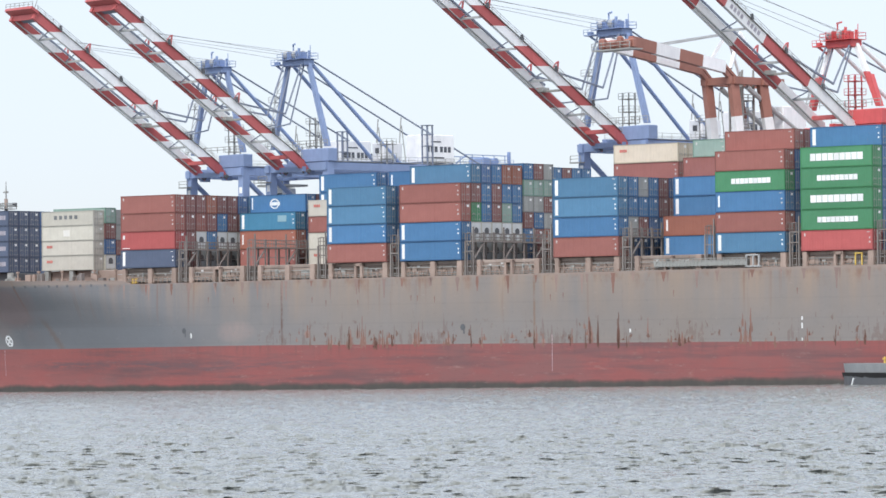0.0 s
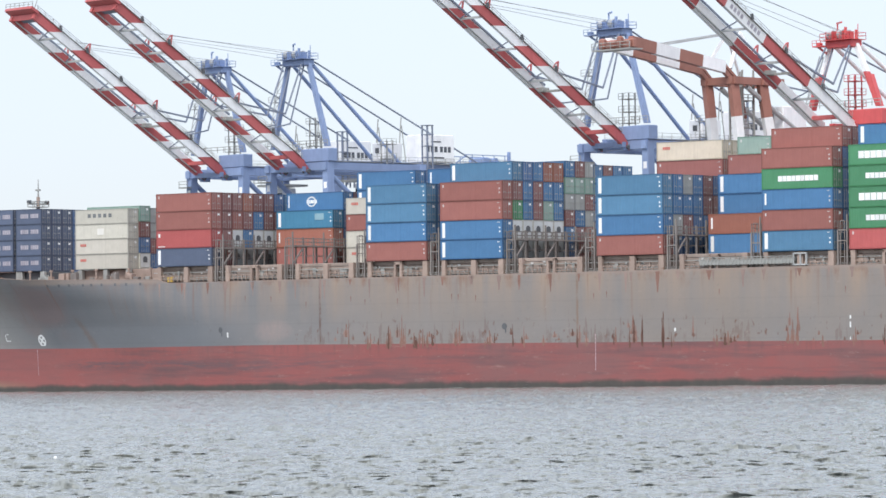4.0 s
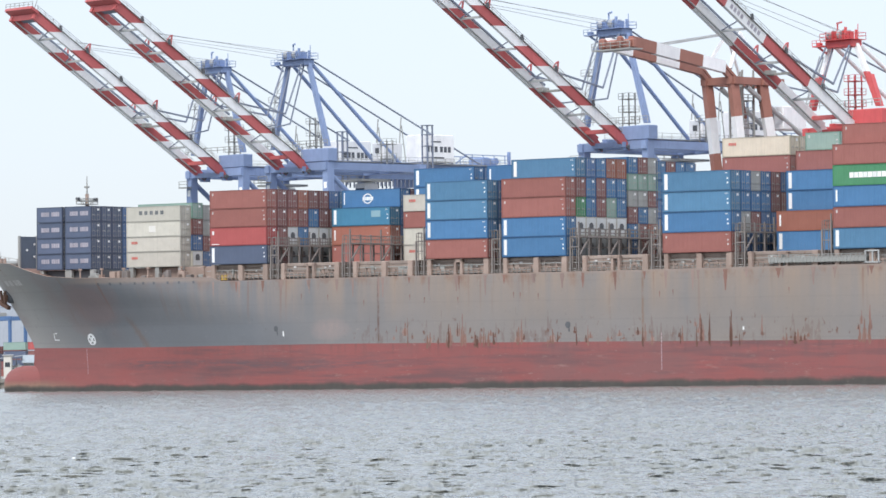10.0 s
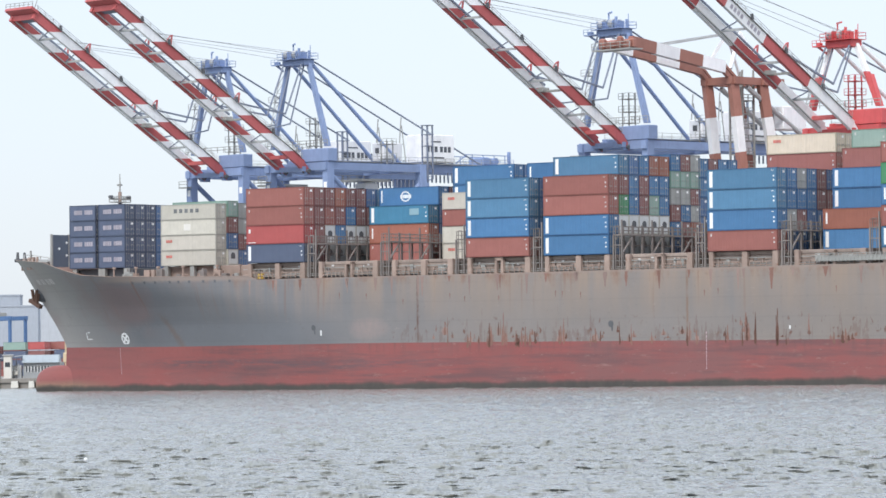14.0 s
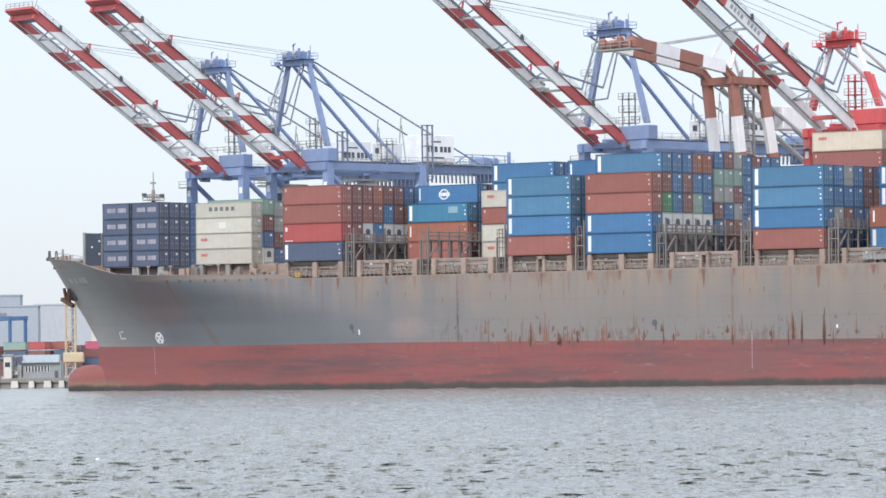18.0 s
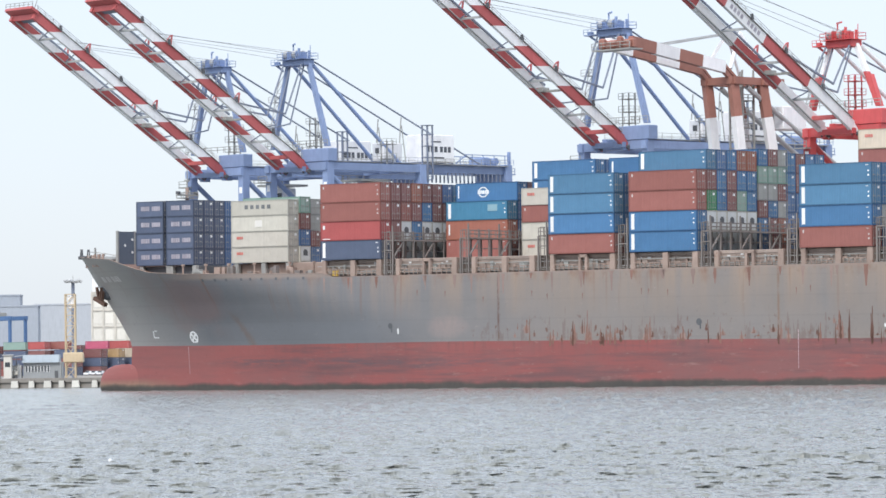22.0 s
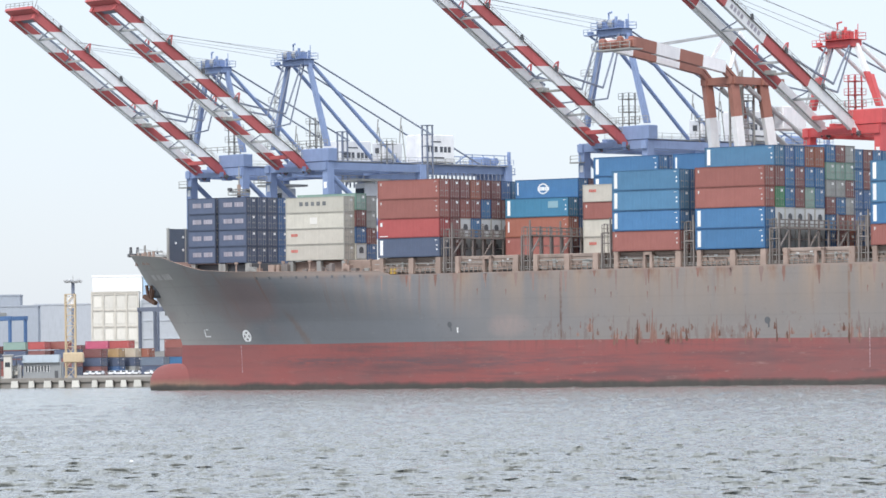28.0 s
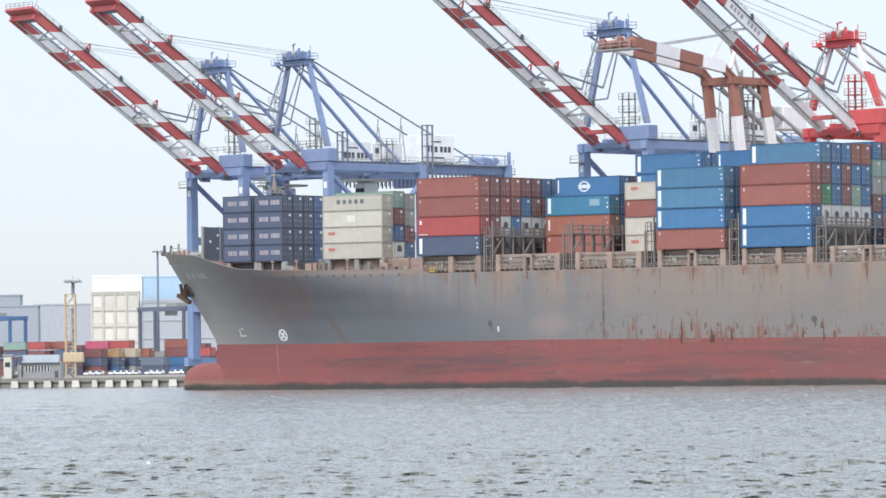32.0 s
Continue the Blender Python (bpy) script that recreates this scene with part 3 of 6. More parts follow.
def quay_crane(name, label, a, body, bands, spread=7.8, apex=62.5, hinge=42.5, boom=53.0, lift=32.0, house=True, top=None, cuts=None, slant=1.5, posts=None, head=0.85, drop=0.0):
    """A ship-to-shore gantry crane with its twin-girder boom half raised. Its space: x along the quay, y inland, z up from the quay."""
    c = thing(name, label, "crane", quay_at(a, 0, QUAY_Z), "quay cranes")
    top = top or body
    H, A = hinge - QUAY_Z, apex - QUAY_Z
    gauge, g = 24.0, 3.3
    for sx in (-1, 1):
        x = sx * spread
        for y in (0, gauge):
            part("leg", Shape().loft([[(x + i * w, y + j * w * 1.1, z) for i, j in ((-1, -1), (1, -1), (1, 1), (-1, 1))] for z, w in ((3.4, 0.85), (H - 0.2, 0.72))]), body, c)
        part("leg_plate", Shape().box(x - 0.4, x + 0.4, -0.85, -0.80, H - 5.2, H - 4.0), CRANE_WHITE, c, "white stencilled plate")
        part("sill_beam", Shape().beam((x, -2, 3.0), (x, gauge + 2, 3.0), 1.3, 1.6), body, c)
        for y in (0, gauge):
            for d in (-3.0, 3.0):
                b = part("bogie", Shape().box(x + d * 0.5 - 1.2, x + d * 0.5 + 1.2, y - 0.5, y + 0.5, 0.55, 2.3, 0, 0.12), DARK, c)
                part("wheel", Shape().tube((x + d * 0.5, y - 0.3, 0.42), (x + d * 0.5, y + 0.3, 0.42), 0.42, n=12), STEEL, b)
        part("side_brace", Shape().tube((x, 0.6, H - 2.6), (x, 14.5, H - 13.0), 0.5), body, c)
        part("side_brace", Shape().tube((x, gauge - 0.5, H - 4), (x, 14.5, H - 13.0), 0.5), body, c)
        part("side_tie", Shape().beam((x, 0, H - 14), (x, gauge, H - 14), 1.1, 1.5), body, c)
        part("top_side_beam", Shape().beam((x, -1.2, H - 1.0), (x, gauge + 1, H - 1.0), 1.2, 1.4), body, c)
    for y, z in ((0, H - 0.9), (gauge, H - 0.9), (0, 13.5), (gauge, 13.5)):
        part("cross_beam", Shape().beam((-spread - 0.7, y, z), (spread + 0.7, y, z), 1.5, 1.5), body, c)
    # trolley girders, fixed part, with walkway and hangers
    for sx in (-1, 1):
        part("trolley_girder", Shape().beam((sx * g, 0.5, H - 0.45), (sx * g, 52, H - 0.45), 1.1, 1.8), body, c)
        w = Shape()
        w.box(sx * (g + 1.0) - 0.45, sx * (g + 1.0) + 0.45, 2, 51, H + 0.2, H + 0.3)
        w.rail([(sx * (g + 1.4), 2, H + 0.25), (sx * (g + 1.4), 51, H + 0.25)], step=2.5, r=0.03)
        part("walkway", w, STEEL, c)
        loop = Shape().box(-0.12, 0.12, 0, 0.24, -1.45, 0).mesh("cable_loop", STAY)
        for i in range(14):
            part("cable_loop", loop, None, c, at=Matrix.Translation((sx * (g + 0.7), 35 + i * 1.1, H - 1.4)))
    part("rear_cross_beam", Shape().box(-g - 1.2, g + 1.2, 50.6, 52.4, H - 2.8, H + 0.6, 0, 0.1), body, c)
    s = Shape()
    for i in range(7):
        s.box(-g + 0.4 + i * 0.8, -g + 0.9 + i * 0.8, 47.5, 50, H - 0.4, H + 0.9 + 0.5 * (i % 3))
    s.rail([(-g - 1, 53.2, H - 1.2), (g + 1, 53.2, H - 1.2)], r=0.05)
    s.box(-g - 1, g + 1, 52.4, 53.4, H - 1.4, H - 1.2)
    part("sheave_platform", s, body, c)
    for sx in (-1, 1):
        rp = Shape().beam((sx * g, 40.5, H + 2.4), (sx * g, 53.0, H + 2.4), 0.16).beam((sx * g, 38.0, H + 0.6), (sx * g, 41.0, H + 2.4), 0.2)
        for y in (42.5, 45.5, 48.5, 51.5):
            rp.beam((sx * g, y, H + 0.4), (sx * g, y, H + 2.4), 0.14)
        rp.rail([(sx * (g + 0.5), 46.0, H + 0.45), (sx * (g + 0.5), 53.4, H + 0.45)], 1.1, 1.2, 0.035)
        part("rear_gallery", rp, body, c)
    part("winch", Shape().box(-2.2, 2.2, 46.6, 48.6, H + 0.5, H + 2.1, 0, 0.2).tube((-2.6, 49.8, H + 1.3), (2.6, 49.8, H + 1.3), 0.7, n=12), body, c)
    part("rear_mast", Shape().beam((g, 52.6, H + 0.4), (g, 52.6, H + 3.2), 0.5), body, c)
    # head frame, its top set a little to seaward
    hy = -0.9
    part("front_head_beam", Shape().box(1.4, spread + 1.0, -0.9, 1.5, H - 0.1, H + 2.4, 0, 0.1), body, c)
    for sx in (-1, 1):
        ends = [Vector((sx * (spread - 0.4), 0.3, H + 2.8)), Vector((sx * 3.4 * head, hy + 1.0, A - 1.0))]
        for k, (u0, u1) in enumerate(((0.0, 0.55), (0.55, 1.0)) if posts else ((0.0, 1.0),)):
            rows = [(ends[0].lerp(ends[1], u), 0.46 - 0.08 * u) for u in (u0, u1)]
            part("mast_post", Shape().loft([[(p.x + i * w, p.y + j * w, p.z) for i, j in ((-1, -1), (1, -1), (1, 1), (-1, 1))] for p, w in rows]), posts if k else body, c)
        if posts:
            part("post_band", Shape().loft([[(cx + i * w, cy + j * w, z) for i, j in ((-1, -1), (1, -1), (1, 1), (-1, 1))] for cx, cy, z, w in ((sx * (spread - 0.4), 0.3, H + 2.8, 0.5), (sx * (spread - 2.2), 0.1, H + 8.2, 0.48))]), body, c)
        part("back_strut", Shape().tube((sx * 2.7, hy + 2.0, A - 1.3), (sx * g, 23.6, H - 0.2), 0.36, n=10), top, c)
        part("backstay", Shape().tube((sx * 3.0, hy + 2.4, A - 0.9), (sx * (g + 0.1), 46.2, H - 0.2), 0.17, n=6), STAY, c)
        # folded forestay links: mast head to knee, knee to the boom's bracket
        rise = (A - H) / 20
        knee = (sx * 2.6, -5.7, H + 9.0 * rise)
        part("forestay_link", Shape().tube((sx * 2.6, hy - 0.6, A - 1.4), knee, 0.17, n=6), STAY, c)
        part("forestay_link", Shape().tube((sx * 2.0, hy + 0.6, A - 1.4), (sx * 2.0, -4.0, H + 7.2 * rise), 0.15, n=6), STAY, c)
        part("hanger_frame", Shape().beam((sx * g, 22.6, H + 0.5), (sx * g, 23.5, H + 9.2 * rise), 0.16).beam((sx * g, 24.6, H + 0.5), (sx * g, 23.6, H + 7.6 * rise), 0.14).beam((sx * g, 22.9, H + 4), (sx * g, 24.2, H + 4), 0.1), STEEL, c)
    for i in range(int((A - H - 5) / 1.75)):
        lat = Shape()
        z0, z1 = H + 3 + i * 1.75, H + 4.75 + i * 1.75
        f0, f1 = (z0 - H - 3) / (A - H - 4), (z1 - H - 3) / (A - H - 4)
        x0, x1 = -spread + 0.2 + (spread - 3.4) * f0, -spread + 0.2 + (spread - 3.4) * f1
        lat.beam((x0 - 1.0, -0.4, z0), (x1 - 1.0, -0.4, z1), 0.12).beam((x0 - 1.0, 0.6, z0), (x1 - 1.0, 0.6, z1), 0.12)
        lat.beam((x0 - 1.0, -0.4, z0), (x1 - 1.0, 0.6, z1), 0.10).beam((x0 - 1.0, -0.4, z0), (x0, 0.2, z0), 0.1)
        part("ladder_section", lat, CRANE_GREY, c)
        if i % 3 == 2:
            lat = Shape().box(x0 - 2.0, x0 - 0.2, -1.2, 1.0, z0, z0 + 0.12).rail([(x0 - 2.0, -1.2, z0), (x0 - 0.2, -1.2, z0), (x0 - 0.2, 1.0, z0)], r=0.05)
            part("ladder_landing", lat, CRANE_GREY, c)
    q = head
    part("apex_beam", Shape().box(-3.8 * q, 3.8 * q, hy - 0.4, hy + 2.2, A - 1.6, A - 0.4, 0, 0.12), body, c)
    for x in (-2.0 * q, 0.9 * q):
        sh = Shape()
        for y in (-0.3, 1.1):
            sh.tube((x - 0.5, hy + y, A + 0.55), (x + 0.5, hy + y, A + 0.55), 0.8, n=14)
        part("sheave", sh, CRANE_GREY, c, "grey rope sheave")
        part("sheave_guard", Shape().box(x - 0.75, x - 0.6, hy - 1.0, hy + 1.9, A - 0.3, A + 1.1).box(x + 0.6, x + 0.75, hy - 1.0, hy + 1.9, A - 0.3, A + 1.1), body, c)
    ap = Shape().box(-4.2 * q, 4.2 * q, hy - 1.3, hy + 2.8, A - 0.4, A - 0.3)
    ap.rail([(-4.2 * q, hy - 1.3, A - 0.3), (4.2 * q, hy - 1.3, A - 0.3), (4.2 * q, hy + 2.8, A - 0.3), (-4.2 * q, hy + 2.8, A - 0.3), (-4.2 * q, hy - 1.3, A - 0.3)], r=0.035)
    ap.beam((-0.9, hy + 0.5, A - 0.3), (-0.9, hy + 0.5, A + 2.5), 0.2).beam((-1.0, hy + 0.5, A + 2.5), (1.3, hy - 1.0, A + 2.5), 0.26)
    ap.beam((4.0 * q, hy + 1.0, A - 0.3), (4.0 * q, hy + 1.0, A + 2.2), 0.1)
    for x, y, w, h in ((-3.6, 0.2, 0.4, 0.9), (2.3, -0.6, 0.4, 1.7), (3.0, 1.4, 0.3, 1.3), (-2.9, 2.3, 0.25, 1.6)):
        ap.box(x * q - w * 0.4, x * q + w * 0.4, hy + y - 0.2, hy + y + 0.2, A - 0.3, A + h)
    part("apex_platform", ap, body, c)
    side = Shape().box(-6.6 * q, -3.6 * q, hy - 1.1, hy + 0.7, A - 1.3, A - 1.1).beam((-6.2 * q, hy, A - 1.2), (-3.8 * q, hy, A - 2.4), 0.3)
    side.box(-6.3 * q, -5.2 * q, hy - 0.5, hy + 0.4, A - 1.1, A - 0.5, 0, 0.1).rail([(-6.6 * q, hy - 1.1, A - 1.1), (-4.2 * q, hy - 1.1, A - 1.1)], 0.9, 1.0, 0.035)
    part("sheave_outrigger", side, body, c)
    tw = Shape()
    for i, j in ((-0.7, -0.7), (0.7, -0.7), (0.7, 0.7), (-0.7, 0.7)):
        tw.beam((spread + i, gauge + 1.8 + j, H - 3), (spread + i, gauge + 1.8 + j, H + 7.5), 0.25)
    for z in (-1.0, 1.2, 3.4, 5.6, 7.4):
        tw.box(spread - 0.9, spread + 0.9, gauge + 0.9, gauge + 2.7, H + z, H + z + 0.14)
    part("lift_shaft", tw, STAY, c)
    # lamp and stair towers on the portal
    for x, y, tall in ((-5.4, 9.0, 9.0), (spread - 2.0, 17, 4.4)):
        t = Shape()
        for i, j in ((-0.8, -0.8), (0.8, -0.8), (0.8, 0.8), (-0.8, 0.8)):
            t.beam((x + i, y + j, H - 0.8), (x + i, y + j, H + tall), 0.17)
        for z in [v for v in (0.8, 3.6, 5.6, 7.9) if v < tall]:
            t.box(x - 1.3, x + 1.3, y - 1.3, y + 1.3, H + z, H + z + 0.1)
            t.rail([(x - 1.3, y - 1.3, H + z), (x + 1.3, y - 1.3, H + z), (x + 1.3, y + 1.3, H + z)], step=1.3, r=0.035)
        part("stair_tower", t, STEEL if body == CRANE_BLUE else body, c)
    r = Shape().rail([(-spread - 0.8, -0.8, H + 2.9), (spread + 0.8, -0.8, H + 2.9)], r=0.05).rail([(-spread - 1.6, -2.0, H - 3.4), (-spread + 1.0, -2.0, H - 3.4)], r=0.05)
    r.box(-spread - 1.7, -spread + 1.0, -2.1, -0.9, H - 3.6, H - 3.4)
    part("handrail", r, STEEL, c)
    if house:
        mh = part("machinery_house", Shape().box(-0.5, 4.6, 28.2, 36.4, H + 0.6, H + 6.0, 0, 0.12), CRANE_WHITE, c, "white machinery house with a dark company mark")
        for i in range(6):
            y = 29.0 + i * 1.05 + (0.4 if i > 2 else 0)
            part("letter_bar", Shape().box(4.605, 4.64, y, y + 0.75, H + 2.6, H + 3.7), BAR_DARK, mh)
        part("swoosh", Shape().box(4.605, 4.64, 30.2, 32.8, H + 4.5, H + 4.75), BAR_DARK, mh)
        part("swoosh", Shape().box(4.605, 4.64, 31.0, 33.6, H + 1.4, H + 1.65), BAR_DARK, mh)
        cab = part("electrical_house", Shape().box(0.2, 3.4, 18.6, 23.6, H + 0.7, H + 4.2, 0, 0.1), CRANE_WHITE, c, "white electrical cabin on the girders")
        part("vent", Shape().box(1.2, 2.2, 18.5, 18.59, H + 2.2, H + 3.2), DARK, cab)
    cabin = part("driver_cabin", Shape().box(-1.5, 1.5, 15.5, 19.0, H - 6.6, H - 3.6, 0, 0.15), CRANE_WHITE, c, "driver's cabin under the trolley")
    part("cabin_window", Shape().box(-1.2, 1.2, 15.40, 15.49, H - 6.2, H - 4.6), GLASS, cabin)
    part("trolley", Shape().box(-g, g, 13.0, 20.5, H - 3.3, H - 2.9).rail([(-g - 1, 13, H - 3.0), (-g - 1, 20.5, H - 3.0)], r=0.06), STEEL, c)
    # boom
    al = radians(lift)
    at = lambda d, x=0.0, n=0.0: (x, -2.0 - d * math.cos(al) + (n - drop) * math.sin(al), H + d * math.sin(al) + (n - drop) * math.cos(al))
    cuts = cuts or [0] + [4.6 + 6.08 * i for i in range(8)] + [boom]
    for sx in (-1, 1):
        boom_girder(c, at, sx, g, 0.85, cuts, bands, slant)
        # cheeks that taper from the boom's foot down to the hinge pin
        for e in (-0.36, 0.3):
            x = sx * g + e
            part("hinge_cheek", Shape().loft([[(x + k, *at(d, 0, n)[1:]) for k, n in ((-0.05, lo), (0.05, lo), (0.05, hi), (-0.05, hi))] for d, lo, hi in ((0.4, -0.85, 0.8), (-1.1, -0.75, 0.35), (-2.3, -0.75, -0.1))]), bands[0], c)
        part("hinge_pin", Shape().tube(at(-1.7, sx * g - 0.8, -0.4), at(-1.7, sx * g + 0.8, -0.4), 0.42, n=14), DARK, c)
        part("pin_bracket", Shape().box(sx * g - 0.3, sx * g + 0.3, -1.6, 0.7, H - 1.9 - drop, H - 0.5, 0, 0.06), body, c)
        part("trolley_rail", Shape().beam(at(0.5, sx * (g - 0.45), -0.5), at(boom - 1, sx * (g - 0.45), -0.5), 0.3, 0.12), CRANE_GREY, c)
        w = Shape().rail([at(1, sx * (g + 0.62), 0.95), at(boom, sx * (g + 0.62), 0.95)], 0.85, 2.2, 0.03)
        w.beam(at(1, sx * (g + 0.5), 0.93), at(boom, sx * (g + 0.5), 0.93), 0.4, 0.06)
        part("boom_walkway", w, STEEL, c)
        if slant == 0 and sx > 0:
            for i in range(9):
                if i != 4:
                    d = boom * 0.655 - i * 0.93
                    part("letter_bar", Shape().beam(at(d, g + 0.435, 0.0), at(d - 0.6, g + 0.435, 0.0), 0.03, 0.75, up=(0, math.sin(al), math.cos(al))), BAR_DIM, c, "grey bar of a painted word")
        for d in (boom * 0.36, boom * 0.72):
            part("stay_bracket", Shape().beam(at(d, sx * g, 0.9), at(d + 0.9, sx * g, 3.0), 0.22, 0.3).beam(at(d + 1.5, sx * g, 0.9), at(d + 1.1, sx * g, 2.7), 0.18), bands[0 if slant else 1], c)
    for k in (0.16, 0.36, 0.54, 0.72, 0.86):
        d = boom * k
        part("boom_cross_tie", Shape().beam(at(d, -g, -0.2), at(d, g, -0.2), 0.3, 0.4), CRANE_GREY, c)
        part("tie_brace", Shape().beam(at(d, -g, -0.2), at(d + 2.6, g, -0.2), 0.16), STAY, c)
        part("floodlight", Shape().beam(at(d + 1.0, g + 0.9, 0.7), at(d + 1.7, g + 0.9, 1.4), 0.3, 0.45), DARK, c)
    # spare links and pipes lying along the boom between the girders
    for x, d0, d1 in ((-g + 0.75, 0.30, 0.97), (g + 0.1, 0.42, 0.80)):
        part("stowed_stay", Shape().beam(at(boom * d0, x, 1.15), at(boom * d1, x, 1.05), 0.26, 0.3), STAY, c, "dark stay bar lying along the boom")
    part("trolley_stop", Shape().beam(at(boom * 0.29, -g, 0.2), at(boom * 0.29, g, 0.2), 0.9, 0.35).box(-g, -g + 1.6, at(boom * 0.3)[1] - 0.8, at(boom * 0.3)[1] + 0.8, at(boom * 0.3)[2] - 0.2, at(boom * 0.3)[2] + 0.5), STEEL, c)
    part("foot_cross_tie", Shape().beam(at(2.6, -g, 0.1), at(2.6, g, 0.1), 1.2, 0.7), bands[0 if slant else 1], c)
    up = (0, math.sin(al), math.cos(al))
    part("boom_tip_beam", Shape().beam(at(boom - 0.4, 0, 0.55), at(boom + 1.5, 0, 0.55), 2 * g + 1.6, 0.55, up=up).beam(at(boom - 0.5, -g - 0.5, -0.1), at(boom - 0.5, g + 0.5, -0.1), 0.7, 1.0), bands[0], c)
    part("tip_platform", Shape().beam(at(boom - 2.6, 0, 0.3), at(boom - 0.6, 0, 0.3), 2 * g - 1.2, 0.12, up=up), STAY, c)
    part("tip_rail", Shape().rail([at(boom + 1.4, -g - 0.8, 0.8), at(boom + 1.4, g + 0.8, 0.8)], 0.9, 1.4, 0.045).beam(at(boom + 0.6, g + 0.4, 0.8), at(boom + 1.0, g + 0.4, 3.0), 0.12), STEEL, c)
    part("boom_hinge", Shape().beam(at(-0.6, -g - 0.5, -0.6), at(-0.6, g + 0.5, -0.6), 0.9, 0.9), body, c)
    for x, z in ((-2.4, -0.3), (-1.5, 0.5), (1.3, 0.9), (2.2, 0.3)):
        part("hoist_rope", Shape().tube((x, hy - 0.5, A + z), at(boom * 0.80, x * 1.3, 1.2), 0.04, n=5), CABLE, c)
    for sx in (-1, 1):
        part("forestay", Shape().beam(at(boom * 0.36, sx * g, 1.2), (sx * 2.6, -5.7, H + 9.0 * rise), 0.3), STAY, c)
        part("forestay", Shape().beam(at(boom * 0.2, sx * g, 1.0), (sx * 2.0, -4.0, H + 7.2 * rise), 0.26), STAY, c)
    return c


BLUE_LABEL = "blue quay crane with a raised red and white striped boom"
quay_crane("quay_crane", BLUE_LABEL, 0.85, CRANE_BLUE, (CRANE_RED, CRANE_WHITE), drop=0.65)
quay_crane("quay_crane", BLUE_LABEL, 25.0, CRANE_BLUE, (CRANE_RED, CRANE_WHITE), spread=8.2, drop=0.65)
quay_crane("quay_crane", BLUE_LABEL, 109.1, CRANE_BLUE, (CRANE_RED, CRANE_WHITE))
quay_crane("quay_crane", "red quay crane with white struts and raised striped boom", 162.2, CRANE_PINK, (CRANE_WHITE, CRANE_RED), apex=57.0, house=False, top=CRANE_WHITE, cuts=[53.0 * k for k in (0, 0.24, 0.476, 0.675, 0.9, 1)], slant=0, posts=CRANE_WHITE, head=0.78, drop=0.35)


def old_crane():
    """An older crane between the others, with a faded orange and white boom run out level and inclined striped legs."""
    c = thing("quay_crane", "older quay crane with faded orange and white striped legs", "crane", quay_at(134.6, 0, QUAY_Z), "quay cranes")
    top = 49.6
    for sx in (-1, 1):
        x = sx * 3.0
        striped(c, "leg", (x + 1.6, 4.6, 0.6), (x, -0.5, top), 1.35, 1.5, (CRANE_ORANGE, CRANE_WHITE), 8, 1)
        striped(c, "rear_leg", (x + 3, 13.5, 0.6), (x, 6.8, top), 1.4, 1.6, (CRANE_ORANGE, CRANE_WHITE), 8, 1)
        striped(c, "boom_girder", (x * 0.9, -25.2, top + 5.5), (x * 0.9, -2.5, top + 2.2), 1.2, 2.0, (CRANE_ORANGE, CRANE_WHITE), 4, 0 if sx > 0 else 1)
        part("boom_hinge", Shape().beam((x * 0.9, -2.9, top + 2.0), (x * 0.9, -0.9, top + 0.4), 0.7, 0.8).beam((x * 0.9, -2.2, top + 2.6), (x * 0.95, 0.4, top + 0.5), 0.45), CRANE_ORANGE, c)
        part("portal_beam", Shape().beam((x, -1.5, top), (x, 12, top), 1.2, 1.25), CRANE_ORANGE, c)
        part("stay", Shape().beam((x * 0.5, 3, top + 8.5), (x * 0.9, -17, top + 5.4), 0.3), CRANE_GREY, c)
        part("stay_post", Shape().beam((x, -1, top + 2), (x * 0.5, 3, top + 8.5), 0.5).beam((x, 8, top + 1), (x * 0.5, 3, top + 8.5), 0.4), CRANE_WHITE, c)
        part("rear_strut", Shape().tube((x, 3, top - 1), (x, 26, top - 14), 0.45), CRANE_GREY, c)
    part("boom_tip_beam", Shape().box(-3.9, 3.9, -25.8, -24.9, top + 4.6, top + 6.0, 0, 0.1), CRANE_ORANGE, c)
    for x, w, h in ((-3.2, 1.2, 1.9), (-1.4, 1.6, 1.4), (1.0, 1.0, 2.1), (2.6, 1.1, 1.5)):
        part("sheave_block", Shape().box(x, x + w, -27.0, -25.8, top + 4.4, top + 4.4 + h, 0, 0.25), CRANE_ORANGE, c)
    part("boom_platform", Shape().box(-4.4, 4.4, -27.2, -24, top + 4.2, top + 4.4).rail([(-4.4, -27.2, top + 4.4), (4.4, -27.2, top + 4.4)], r=0.05), STEEL, c)
    for y, z in ((-0.5, top), (6.8, top), (0, top - 16)):
        part("cross_beam", Shape().beam((-3.8, y, z), (4.2, y, z), 1.2, 1.25), CRANE_ORANGE, c)
    t = Shape()
    for i in range(9):
        z = top - 1 - i * 2.3
        t.box(-1.2, 1.8, 3.2, 6.0, z, z + 0.15).rail([(-1.2, 3.2, z), (1.8, 3.2, z), (1.8, 6, z)], step=1.5, r=0.06)
    for x, y in ((-1.2, 3.2), (1.8, 3.2), (1.8, 6), (-1.2, 6)):
        t.beam((x, y, top - 24), (x, y, top + 2), 0.28)
    part("stair_tower", t, STEEL, c)
    mh = part("machinery_house", Shape().box(-1.4, 3.2, 12, 18, top - 8, top - 4, 0, 0.12), CRANE_WHITE, c, "white machinery house")
    part("vent", Shape().box(-0.2, 1.0, 11.9, 11.99, top - 6.5, top - 5.2), DARK, mh)


old_crane()


